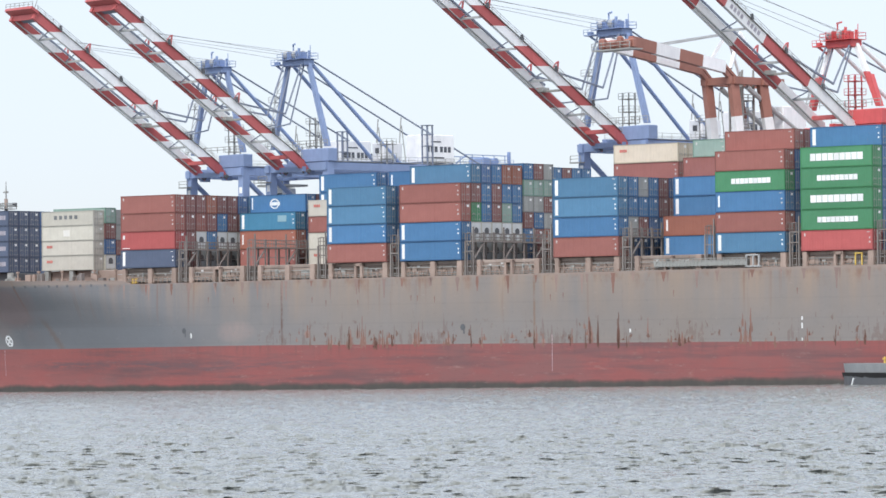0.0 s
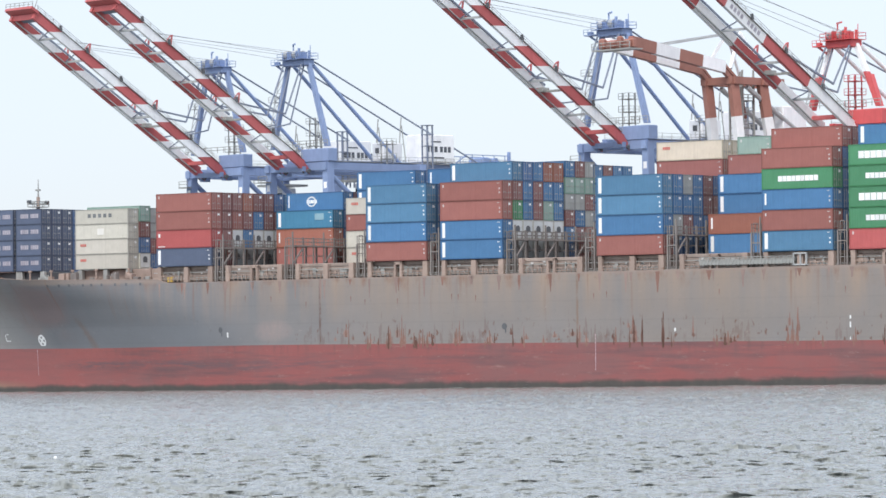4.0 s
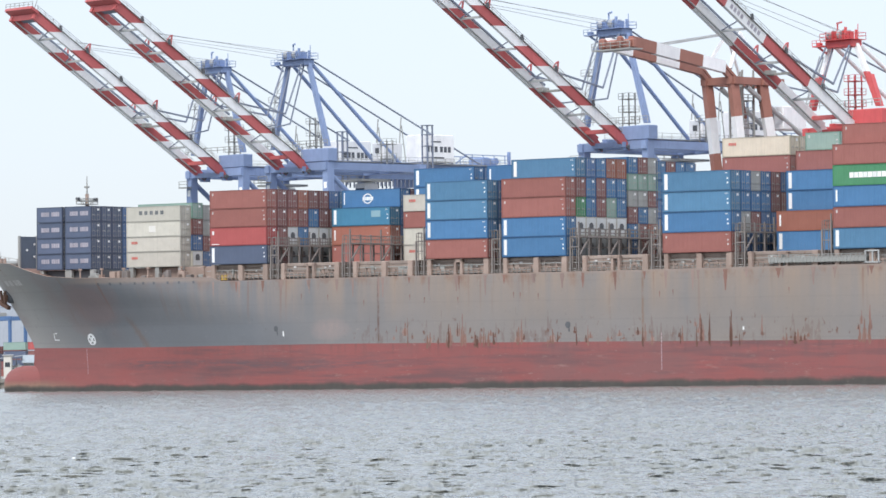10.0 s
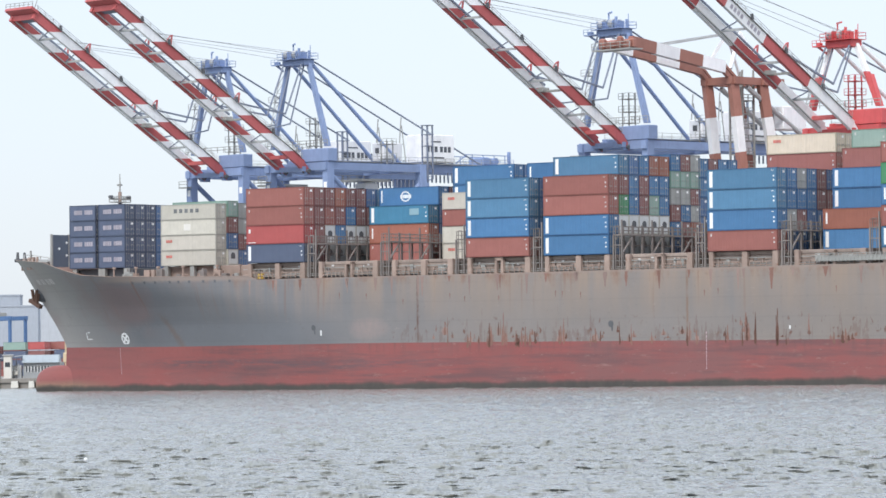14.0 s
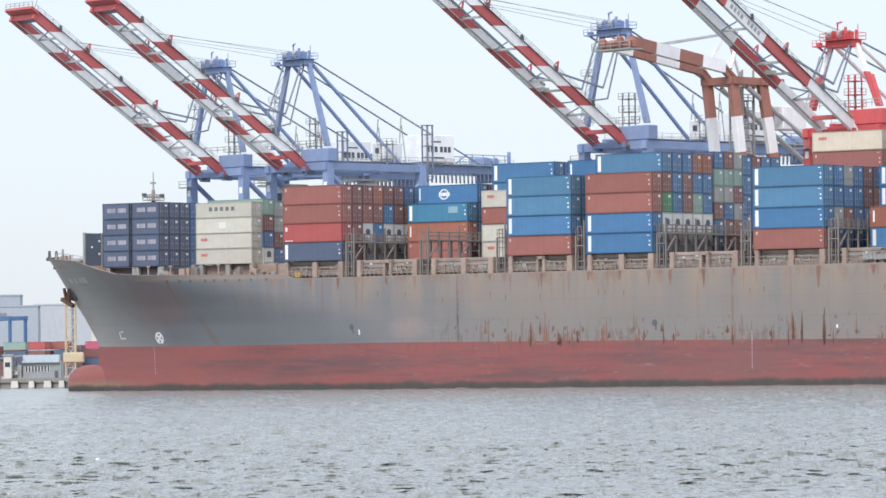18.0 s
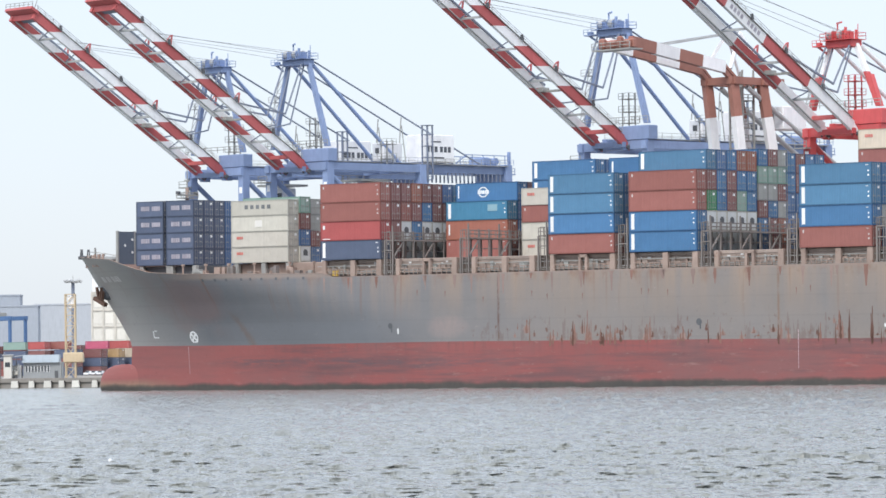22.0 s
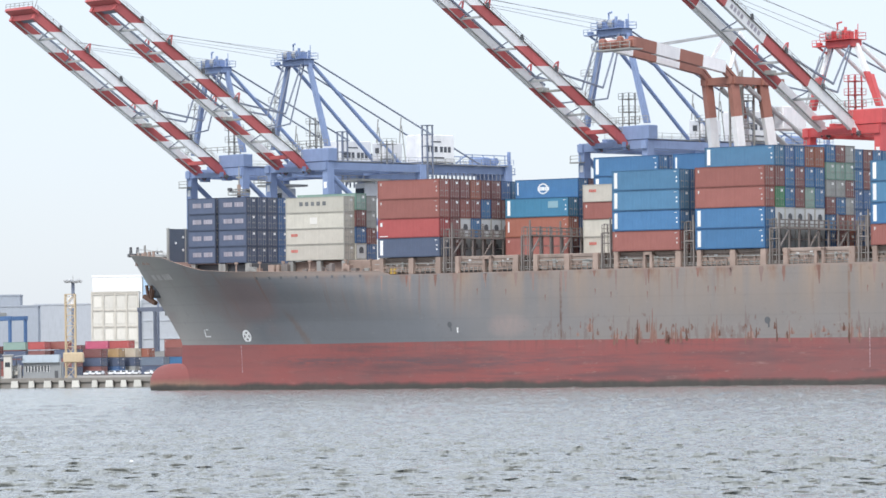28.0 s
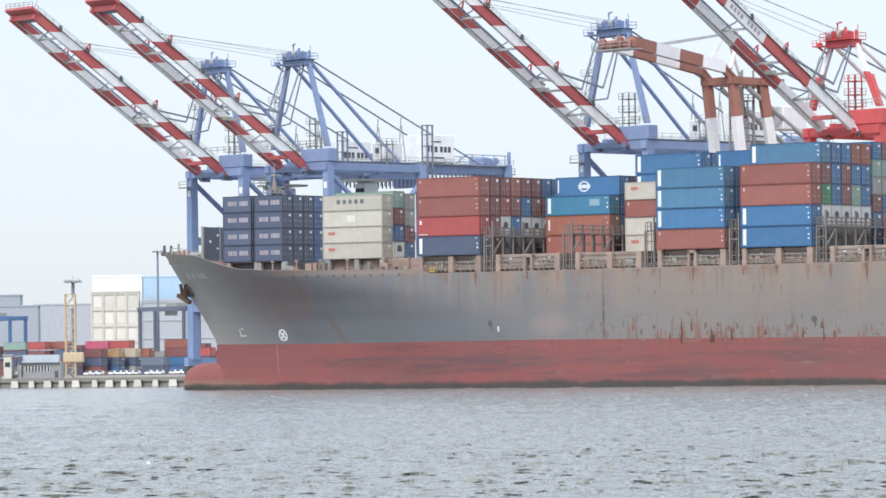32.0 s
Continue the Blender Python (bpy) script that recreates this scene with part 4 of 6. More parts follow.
# ---- the ship: its space has x towards the stern, y inboard from the near side, z up ----
def lerp_table(table, v):
    for (a, p), (b, q) in zip(table, table[1:]):
        if v <= b:
            return p + (q - p) * max(0.0, (v - a) / (b - a))
    return table[-1][1]


BEAM, MID = 32.2, 16.1


def boot(x):
    """Height of the boot-top line, a little lower towards the stem."""
    return 6.7 - 0.35 * min(1.0, max(0.0, (-45 - x) / 45))

STEM = ((-5, -128.2), (3, -127.6), (6.7, -127.4), (10.5, -130.2), (14.7, -133.8), (18, -136.6), (21.5, -139.3))


def deck_edge(x):
    """Height of the hull's upper edge."""
    return lerp_table(((-140, 21.3), (-128, 20.9), (-119, 20.4), (-117.3, 19.75), (-113.4, 18.8), (-109.8, 18.15), (-102, 17.75), (-91, 17.6), (-70.2, 17.35), (-68.6, 16.75), (10, 17.05), (200, 17.6)), x)


def half_breadth(x, z):
    run = lerp_table(((-5, 88), (2, 86), (6.7, 82), (10, 78), (13, 70), (15.5, 60), (18, 50), (22, 34)), z)
    p = lerp_table(((-5, 1.8), (6.7, 1.95), (10, 2.0), (13, 2.1), (15.5, 2.3), (17.5, 2.55), (22, 2.8)), z)
    t = min(1.0, max(0.0, (x - lerp_table(STEM, z)) / run))
    return MID * (1 - (1 - t) ** p)


def hull_side(z_of, rows, far):
    """The plating on one side between two heights, as a grid from stem to stern."""
    s, cols = Shape(), []
    sig = [80 * (i / 60) ** 1.5 for i in range(61)] + [90, 105, 125, 150, 180, 215, 250, 270, 285]
    for d in sig:
        ring = []
        for j in range(rows + 1):
            x = -139.3 + d
            for _ in range(3):
                z = z_of(x, j / rows)
                w = min(1.0, d / 80)
                x = lerp_table(STEM, z) * (1 - w) + -127.4 * w + d
            y = half_breadth(x, z) * (1 if x < 130 else 1 - 0.25 * ((x - 130) / 30) ** 2 * (0.3 if z > 8 else 1))
            ring.append((x, MID + y if far else MID - y, z))
        cols.append(ring)
    s.loft(cols if far else [r[::-1] for r in cols], cap=False, closed=False)
    return s, cols


def build_ship():
    ship = thing("container_ship", "large grey container ship with a faded red bottom and rust streaks", "ship")
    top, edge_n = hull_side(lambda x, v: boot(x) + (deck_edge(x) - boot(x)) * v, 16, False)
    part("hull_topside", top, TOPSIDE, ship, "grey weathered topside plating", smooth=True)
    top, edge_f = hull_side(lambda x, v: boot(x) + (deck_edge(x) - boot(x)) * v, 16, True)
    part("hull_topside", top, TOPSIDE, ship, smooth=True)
    for far in (False, True):
        low, _ = hull_side(lambda x, v: -4 + (boot(x) + 4) * v, 12, far)
        part("hull_bottom", low, BOTTOM, ship, "faded red bottom paint with green weed at the waterline", smooth=True)
    deck = Shape()
    rows = []
    for a, b in zip(edge_n, edge_f):
        x, z = a[-1][0], a[-1][2] - (0.9 if a[-1][0] < -69 else 0.05)
        inset = max(0.0, MID - a[-1][1] - half_breadth(x, z)) + 0.03
        rows.append([(x, a[-1][1] + inset, z), (x, b[-1][1] - inset, z)])
    deck.loft(rows, cap=False, closed=False)
    part("deck", deck, paint("deck_paint", (0.22, 0.13, 0.10), 0.8), ship)
    a, b = edge_n[-1], edge_f[-1]
    part("transom", Shape().add([a[0], b[0], b[-1], a[-1]], [(0, 1, 2, 3)]), TOPSIDE, ship)
    rim = Shape()
    for p, q in zip(edge_n, edge_n[1:]):
        if q[-1][0] < -68:
            rim.beam(p[-1], q[-1], 0.1, 0.06)
    for p, q in zip(edge_f, edge_f[1:]):
        if q[-1][0] < -68:
            rim.beam(p[-1], q[-1], 0.2, 0.07)
    part("bulwark_rail", rim, COAM, ship, "rusty capping rail of the bulwark")
    rings = []
    for x, w, r, zc in ((-134.5, 0.25, 0.6, 0.0), (-134.3, 0.6, 1.4, 0.0), (-133.8, 0.85, 1.95, 0.15), (-132.9, 1.05, 2.45, 0.25), (-131.6, 1.15, 2.8, 0.35), (-130.0, 1.15, 3.0, 0.35), (-128.4, 1.1, 3.1, 0.3), (-126.0, 1.0, 3.0, 0.2), (-123.5, 0.9, 2.8, 0.1), (-119, 0.6, 2.2, 0.0)):
        rings.append([(x, MID + w * math.cos(k * math.tau / 28), zc + r * math.sin(k * math.tau / 28)) for k in range(28)])
    part("bulbous_bow", Shape().loft(rings), BOTTOM, ship, "red bulbous bow just breaking the surface", smooth=True)
    # painted marks
    on = lambda x, z, off=0.03: (x, MID - half_breadth(x, z) - off, z)

    def decal(name, spots, mat, label):
        s = Shape()
        for x0, x1, z0, z1 in spots:
            p = [on(x, z) for x, z in ((x0, z0), (x1, z0), (x1, z1), (x0, z1))]
            s.add(p, [(0, 1, 2, 3)])
        return part(name, s, mat, ship, label)

    ringmark = []
    for k in range(20):
        a0, a1 = k * math.tau / 20, (k + 1) * math.tau / 20
        ringmark.append((a0, a1))
    s = Shape()
    for a0, a1 in ringmark:
        s.add([on(-106.1 + r * 1.25 * math.sin(a), 7.7 + r * math.cos(a)) for r, a in ((0.68, a0), (1.0, a0), (1.0, a1), (0.68, a1))], [(0, 1, 2, 3)])
    for a in (0.78, 2.36):
        c, d = math.cos(a), math.sin(a)
        s.add([on(-106.1 + 1.25 * (u * c - v * d), 7.7 + u * d + v * c) for u, v in ((-0.7, -0.2), (0.7, -0.2), (0.7, 0.2), (-0.7, 0.2))], [(0, 1, 2, 3)])
    part("thruster_mark", s, BAR_WHITE, ship, "white ring with a cross marking the bow thruster")
    decal("bulb_mark", [(-119.0, -118.7, 7.75, 8.8), (-119.0, -117.2, 7.6, 7.78), (-118.4, -117.6, 8.7, 8.88)], BAR_WHITE, "white bulbous bow mark")
    for x0, x1, z0, count in ((-108.4, -108.27, 1.9, 8), (18.42, 18.52, 2.6, 10)):
        for i in range(count):
            decal("draft_mark", [(x0, x1, z0 + i * 0.55, z0 + 0.4 + i * 0.55)], BAR_PINK, "faded white depth mark")
    for i in (0, 1, 3, 4, 6, 7, 8, 9):
        decal("name_bar", [(-129.6 + i * 0.86, -128.98 + i * 0.86, 16.9, 17.75)], BAR_FAINT, "faded painted bar")
    for px, pz, pr in ((-57.0, 9.1, 0.45), (1.25, 9.2, 0.5)):
        ring = [on(px + pr * math.sin(k * math.tau / 14), pz + pr * math.cos(k * math.tau / 14)) for k in range(14)]
        part("overboard_port", Shape().add(ring, [tuple(range(14))]), DARK, ship, "dark overboard discharge opening")
        decal("discharge_run", [(px + 0.1, px + 0.35, pz - 1.0, pz - 0.4)], DARK, "dark run below the discharge opening")
    decal("discharge_stain", [(-55.6, -55.3, 7.9, 8.7), (32.9, 33.2, 8.2, 8.7), (63.45, 63.72, 9.7, 10.2), (63.45, 63.7, 8.5, 9.3), (63.5, 63.65, 6.78, 7.2)], BAR_WHITE, "white streaks below the scuppers")
    # rust that has run down the plates to the boot-top, in clusters: place, half width, reach above the line, count
    rng = random.Random(77)
    for cx, half, reach, count in ((-32.3, 0.8, 2.6, 2), (-29.6, 0.9, 3.8, 3), (-25.2, 1.6, 1.6, 5), (-21.7, 0.6, 2.8, 3), (-19.1, 0.9, 4.4, 6), (-14.8, 2.4, 2.2, 13), (-7.8, 0.8, 3.4, 4), (-1.4, 1.5, 1.9, 5), (2.6, 0.3, 2.8, 2),
                                   (5.0, 0.7, 2.4, 3), (10.2, 2.2, 1.7, 4), (15.6, 1.6, 2.6, 5), (22.0, 0.5, 2.2, 4), (25.2, 0.8, 3.9, 6), (27.1, 0.2, 4.0, 2), (30.9, 0.2, 4.4, 2), (32.3, 0.7, 1.4, 3), (36.2, 0.3, 3.6, 1),
                                   (42.2, 2.4, 1.5, 8), (53.2, 0.7, 4.0, 5), (54.6, 0.4, 4.8, 3), (58.2, 1.4, 1.4, 3), (64.4, 0.6, 1.9, 3), (69.3, 0.5, 2.2, 3), (73.6, 1.2, 1.6, 2)):
        for k in range(count):
            x = cx + (2 * (k + rng.uniform(0.2, 0.8)) / count - 1) * half
            tall = reach * (1.0 if k == count // 2 else rng.uniform(0.35, 0.85))
            z1 = boot(x) + tall
            z0 = z1 - tall * rng.uniform(0.35, 0.7) if rng.random() < 0.3 else boot(x) - rng.uniform(0.0, 0.9)
            w, lean, rows = rng.uniform(0.18, 0.66) * (1.25 if half > 2 else 1.0), rng.uniform(-0.1, 0.1), 7
            edge = []
            for j in range(rows + 1):
                v = j / rows
                swell = w * (1 - 0.75 * v) * rng.uniform(0.55, 1.15) * (0.5 if j == 0 else 1)
                edge.append((x + lean * v - swell * rng.uniform(0.3, 0.7), swell, z0 + (z1 - z0) * v))
            s = Shape().loft([[on(a, z, 0.02), on(a + b, z, 0.02)] for a, b, z in edge], cap=False, closed=False)
            if half > 0.5 and k % 2 == 0:
                part("rust_bloom", Shape().loft([[on(a - 0.12 - b * 0.5, max(z, boot(x)), 0.012), on(a + b * 1.6 + 0.12, max(z, boot(x)), 0.012)] for a, b, z in edge[:5]], cap=False, closed=False), RUST_PALE, ship)
            part("rust_run", s, RUST_DARK if rng.random() < 0.4 else RUST_FADED, ship)
    # smaller rust spots under old welds high on the side
    for x in (-29.3, -26.4, -19.8, -9.0, -7.7, -4.3, -51.5, -46.0, -38.6, 18.2, 20.6, 41.0, 62.8):
        z = 13.6 + rng.uniform(-0.5, 0.9)
        part("rust_spot", Shape().loft([[on(x - w, z + v, 0.02), on(x + w, z + v, 0.02)] for w, v in ((0.02, -0.8), (0.05, -0.4), (0.1, 0.0), (0.04, 0.15))], cap=False, closed=False), RUST_FADED, ship)
    decal("scupper", [(x, x + 0.45, 16.45, 16.85) for x in (-97, -94, -91.4, -88.0, -86, -83.6, -80.5, -78, -74.8)], DARK, "dark freeing ports under the rail")
    # wave breaker on the forecastle
    wb = part("wave_breaker", Shape().box(-125.0, -124.7, 10.2, 22.0, 18.5, 25.2), paint("slate_blue_paint", (0.115, 0.145, 0.195)), ship, "slate-blue steel wave breaker plate with round holes")
    # white discs paint in the daylight showing through the holes
    for y, z in ((13.5, 23.9), (11.8, 22.9), (13.5, 21.8)):
        part("lightening_hole", Shape().tube((-125.06, y, z), (-124.6, y, z), 0.2, n=10), BAR_WHITE, wb)
    for y in (10.2, 14.1, 18.1, 22.0):
        part("stiffener", Shape().beam((-124.85, y, 18.0), (-124.85, y, 25.3), 0.4, 0.3), STEEL, wb)
    # forward mast
    mast = part("foremast", Shape().tube((-114.6, 16.1, 18.5), (-114.6, 16.1, 32.2), 0.42, 0.30, 10), COAM, ship, "pale foremast with lamps and aerials")
    part("crosstree", Shape().beam((-114.6, 13.6, 31.0), (-114.6, 18.6, 31.0), 0.3).box(-115.4, -113.8, 14.4, 17.8, 30.4, 30.55).rail([(-115.4, 14.4, 30.5), (-115.4, 17.8, 30.5), (-113.8, 17.8, 30.5), (-113.8, 14.4, 30.5)], 0.9, 1.2, 0.05), STEEL, mast)
    part("topmast", Shape().tube((-114.6, 16.1, 32.2), (-114.6, 16.1, 35.2), 0.14, 0.06, 6).box(-115.1, -114.2, 15.9, 16.3, 33.2, 33.5), STEEL, mast)
    for y in (14.0, 18.2):
        part("lamp", Shape().box(-115.0, -114.3, y - 0.3, y + 0.3, 31.1, 31.6, 0, 0.08), DARK, mast)
    fr = Shape().rail([(-133.5, 12.2, 20.3), (-136.6, 15.2, 21.0), (-136.6, 17, 21.0), (-133.5, 20, 20.3)], 1.1, 1.4, 0.05)
    part("forecastle_rail", fr, STEEL, ship, "grey forecastle hand rail")
    part("bow_roller", Shape().box(-138.9, -137.3, 15.0, 17.2, 20.9, 21.5, 0, 0.1).tube((-138.3, 15.3, 21.5), (-138.3, 15.3, 22.6), 0.28, 0.2, 10).tube((-138.3, 16.9, 21.5), (-138.3, 16.9, 22.6), 0.28, 0.2, 10), DARK, ship, "dark mooring rollers at the stem head")
    for bx in (-134.2, -128.0, -125.9):
        by = MID - half_breadth(bx, 20.0) + 1.0
        part("mooring_bitt", Shape().box(bx - 0.9, bx + 0.9, by - 0.3, by + 0.3, 19.4, 20.0).tube((bx - 0.5, by, 19.9), (bx - 0.5, by, 21.5), 0.24, n=10).tube((bx + 0.5, by, 19.9), (bx + 0.5, by, 21.5), 0.24, n=10), COAM, ship, "pale mooring bitts on the forecastle")
    part("windlass", Shape().box(-132, -129.9, 12, 14.5, 19.5, 21.0, 0, 0.2).box(-132, -129.9, 17.5, 20, 19.5, 21.0, 0, 0.2).tube((-131, 11.5, 20.8), (-131, 20.5, 20.8), 0.5, n=10).beam((-134.6, 14.8, 20), (-134.6, 14.8, 22.8), 0.25), STEEL, ship, "mooring windlass on the forecastle")
    # anchor in its pocket
    ax, az = -131.9, 14.9
    ay = MID - half_breadth(ax, az)
    part("hawse_bolster", Shape().loft([[(ax + 0.5 - 0.8 * d + 1.45 * r * math.cos(k * math.tau / 18), ay + 0.9 - 1.5 * d, az + 0.9 - 0.5 * d + 1.45 * r * math.sin(k * math.tau / 18)) for k in range(18)] for d, r in ((0, 1.1), (0.35, 1.1), (0.7, 0.98), (0.95, 0.75), (1.08, 0.4), (1.1, 0.1))]), paint("dark_bolster_paint", (0.12, 0.13, 0.145)), ship, "dark anchor pocket", smooth=True)
    anc = Shape().beam((ax - 0.6, ay - 0.8, az + 1.2), (ax - 0.7, ay - 1.1, az - 1.0), 0.4)
    anc.beam((ax - 0.9, ay - 1.1, az - 0.9), (ax - 1.35, ay - 1.15, az + 1.3), 0.5, 0.3).beam((ax - 0.2, ay - 1.1, az - 1.0), (ax + 0.1, ay - 1.2, az + 0.6), 0.5, 0.3)
    anc.beam((ax - 1.9, ay - 1.1, az - 0.5), (ax + 0.7, ay - 1.1, az - 1.7), 0.75, 0.6)
    part("anchor", anc, paint("rusty_anchor", (0.13, 0.075, 0.055), 0.8, wear=0.3), ship, "rusty brown stockless anchor")
    return ship


SHIP = build_ship()
aboard(SHIP, Matrix())

BAYS = {"fore": -117.7, "cosc": -94.3, "rd": -70.95, "e1": -56.0, "e2": -41.05, "bl": -26.1, "r2": -11.2, "e3": 3.8, "b3": 18.8, "e4": 33.7, "eg": 48.6, "ev": 63.5}
PITCH_Y, HATCH, TIER = 2.445, 19.33, 2.921


def build_deck_gear():
    """Coamings, stack supports and lashing bridges along the deck."""
    z0 = 16.85
    regular = [k for k in BAYS if k not in ("fore", "cosc")] + ["aft"]
    starts = dict(BAYS, aft=78.4)
    for i, k in enumerate(regular):
        x0 = starts[k]
        co = part("hatch_coaming", Shape().box(x0 - 0.4, x0 + 12.6, 1.0, BEAM - 1.0, z0, 18.75, 0, 0.05), HATCH_GREY, SHIP, "buff hatch coaming streaked with rust")
        part("hatch_cover", Shape().box(x0 - 0.6, x0 + 12.8, 0.92, BEAM - 0.92, 18.76, 19.28, 0, 0.06), HATCH_GREY, SHIP)
        rng = random.Random(40 + i)
        for j in range(16):
            x = x0 + rng.uniform(0, 12)
            h = rng.uniform(0.3, 1.3)
            part("coaming_fitting", Shape().box(x, x + rng.uniform(0.2, 0.9), 0.70, 0.96, z0 + rng.uniform(0, 0.5), z0 + 0.5 + h, 0, 0.03), (COAM, STEEL, HATCH_GREY, LASH)[j % 4], SHIP)
        pipes = Shape()
        for zz in (0.35, 0.62, 1.5):
            pipes.beam((x0 - 1.2, 0.62, z0 + zz), (x0 + 13.6, 0.62, z0 + zz), 0.11)
        part("deck_pipe", pipes, STEEL, SHIP)
        for a, w in ((1.3 + rng.uniform(0, 0.8), 2.6), (7.6 + rng.uniform(0, 0.8), 2.2)):
            slot = part("drain_recess", Shape().box(x0 + a, x0 + a + w, 0.9, 0.98, z0 + 0.12, z0 + 0.62), DARK, SHIP, "dark recess low in the coaming")
            part("frame", Shape().box(x0 + a - 0.1, x0 + a + w + 0.1, 0.8, 0.97, z0 + 0.63, z0 + 0.75).box(x0 + a - 0.12, x0 + a, 0.8, 0.97, z0, z0 + 0.63).box(x0 + a + w, x0 + a + w + 0.12, 0.8, 0.97, z0, z0 + 0.63), STEEL, slot)
        for q in range(3):
            a, zz = rng.uniform(0.8, 11.0), rng.uniform(1.1, 1.75)
            part("stencil_plate", Shape().box(x0 + a, x0 + a + rng.uniform(0.25, 0.6), 0.93, 0.99, z0 + zz, z0 + zz + 0.28), BAR_FAINT, SHIP, "small pale plate on the coaming")
        for d, w in ((0.1, 0.75), (11.2, 0.95)):
            part("stack_support", Shape().box(x0 + d, x0 + d + w, 0.12, 0.85, z0 - 0.1, 19.28, 0, 0.06), COAM, SHIP, "buff stack support pillar")
        # rust weeping down the side from the feet of the supports
        for d in (0.2, 5.6, 6.3, 11.4):
            x, z1 = x0 + d + rng.uniform(-0.3, 0.5), 16.78 + 0.0028 * (x0 + d)
            drop, w = rng.uniform(0.6, 3.0), rng.uniform(0.18, 0.5)
            strip = [(w * (1.0 - 0.8 * v) * rng.uniform(0.7, 1.1), z1 - drop * v) for v in (0, 0.15, 0.35, 0.6, 0.8, 1.0)]
            part("rust_stain", Shape().loft([[(x - k, MID - half_breadth(x, z) - 0.015, z), (x + k, MID - half_breadth(x, z) - 0.015, z)] for k, z in strip[::-1]], cap=False, closed=False), RUST_PALE if rng.random() < 0.65 else RUST_FADED, SHIP)
        for d in ((5.4, 6.6) if i % 2 else (5.9,)):
            part("stack_support", Shape().box(x0 + d, x0 + d + (0.42 if i % 2 else 0.95), 0.12, 0.8, z0 - 0.1, 19.2, 0, 0.05), COAM, SHIP)
        if i % 2:
            part("support_lintel", Shape().box(x0 + 5.4, x0 + 7.02, 0.12, 0.8, 18.75, 19.24, 0, 0.05), COAM, SHIP)
        r = Shape()
        for a, b in ((0.9, 5.3), (7.1, 11.1)):
            r.rail([(x0 + a, 0.3, z0), (x0 + b, 0.3, z0)], 0.95, 0.9, 0.05)
        part("deck_rail", r, COAM, SHIP)
        # lashing bridge in the gap aft of the bay
        if i < len(regular) - 1:
            g0 = x0 + 12.19 + 0.45
            br = part("lashing_bridge", Shape().box(g0, g0 + 1.85, 0.5, BEAM - 0.5, 22.0, 22.2), LASH, SHIP, "rusty steel lashing bridge between container bays")
            for r_ in range(14):
                y = 0.35 + r_ * PITCH_Y * 0.985
                p = Shape().beam((g0 + 0.15, y, z0), (g0 + 0.15, y, 22.1), 0.24).beam((g0 + 1.7, y, z0), (g0 + 1.7, y, 23.5 + 0.8 * (r_ % 3 == 0)), 0.2)
                p.beam((g0 + 0.15, y, 20.6), (g0 + 1.7, y, 20.6), 0.16)
                part("post", p, LASH, br)
            for r_ in range(0, 13, 3):
                y = 0.35 + r_ * PITCH_Y * 0.985
                part("brace", Shape().beam((g0 + 1.7, y, z0 + 2.4), (g0 + 1.7, y + PITCH_Y, 21.9), 0.2), LASH, br)
            part("bridge_rail", Shape().rail([(g0 + 1.8, 0.5, 22.2), (g0 + 1.8, BEAM - 0.5, 22.2)], 1.1, 1.22, 0.04).rail([(g0 + 0.05, 0.5, 22.2), (g0 + 0.05, BEAM - 0.5, 22.2)], 1.1, 1.22, 0.04), LASH, br)
            lad = Shape().beam((g0 + 0.5, 0.42, z0), (g0 + 0.5, 0.42, 23.4), 0.1).beam((g0 + 1.2, 0.42, z0), (g0 + 1.2, 0.42, 23.4), 0.1)
            lad.beam((g0 + 0.5, 0.42, 23.4), (g0 + 1.2, 0.42, 23.4), 0.1)
            for q in range(3):
                lad.beam((g0 + 0.5, 0.46, z0 + 1.9 + q * 1.5), (g0 + 1.2, 0.46, z0 + 1.9 + q * 1.5), 0.06)
            part("ladder", lad, LASH, br)
    # supports for the forward stacks
    for x, y in ((-117.2, 7.5), (-111.2, 7.5), (-110.6, 7.5), (-105.4, 7.5), (-93.8, 5.0), (-88, 5.0), (-82.8, 5.0)):
        part("stack_support", Shape().box(x, x + 0.9, y, y + 0.7, 16.4, 19.28, 0, 0.05), STEEL, SHIP)
    part("hatch_coaming", Shape().box(-118.2, -104.3, 8.4, BEAM - 8.4, 16.3, 19.25, 0, 0.1), DARK, SHIP)
    part("hatch_coaming", Shape().box(-95.0, -71.9, 6.0, BEAM - 6.0, 16.3, 19.25, 0, 0.1), COAM, SHIP)
    rng = random.Random(9)
    for j in range(40):
        x = rng.uniform(-101, -72)
        h = rng.uniform(0.5, 1.9)
        part("deck_fitting", Shape().box(x, x + rng.uniform(0.2, 1.3), 2.6, 3.3 + rng.uniform(0, 0.6), 16.4, 16.9 + h, 0, 0.04), (COAM, STEEL, LASH)[j % 3], SHIP)
    for x in (-103, -98, -93, -87.5, -80, -75):
        part("vent_post", Shape().tube((x, 2.9, 16.4), (x, 2.9, 19.0), 0.14, n=6).tube((x, 2.9, 19.0), (x, 2.9, 19.3), 0.3, n=8), COAM, SHIP)
    bow = part("bollard_platform", Shape().box(-71.8, -70.5, 0.3, 1.6, 16.4, 17.6, 0, 0.05), COAM, SHIP)
    part("yellow_box", Shape().box(-69.0, -67.9, 0.4, 1.0, 16.85, 17.7, 0, 0.06), BAR_YELLOW, SHIP, "small yellow box on the deck edge")
    lad = Shape().box(37.6, 54.0, -0.15, 0.7, 17.75, 17.95).box(37.6, 54.0, -0.2, -0.12, 17.6, 18.25).rail([(37.6, -0.15, 18.1), (54, -0.15, 18.1)], 0.55, 0.8, 0.05)
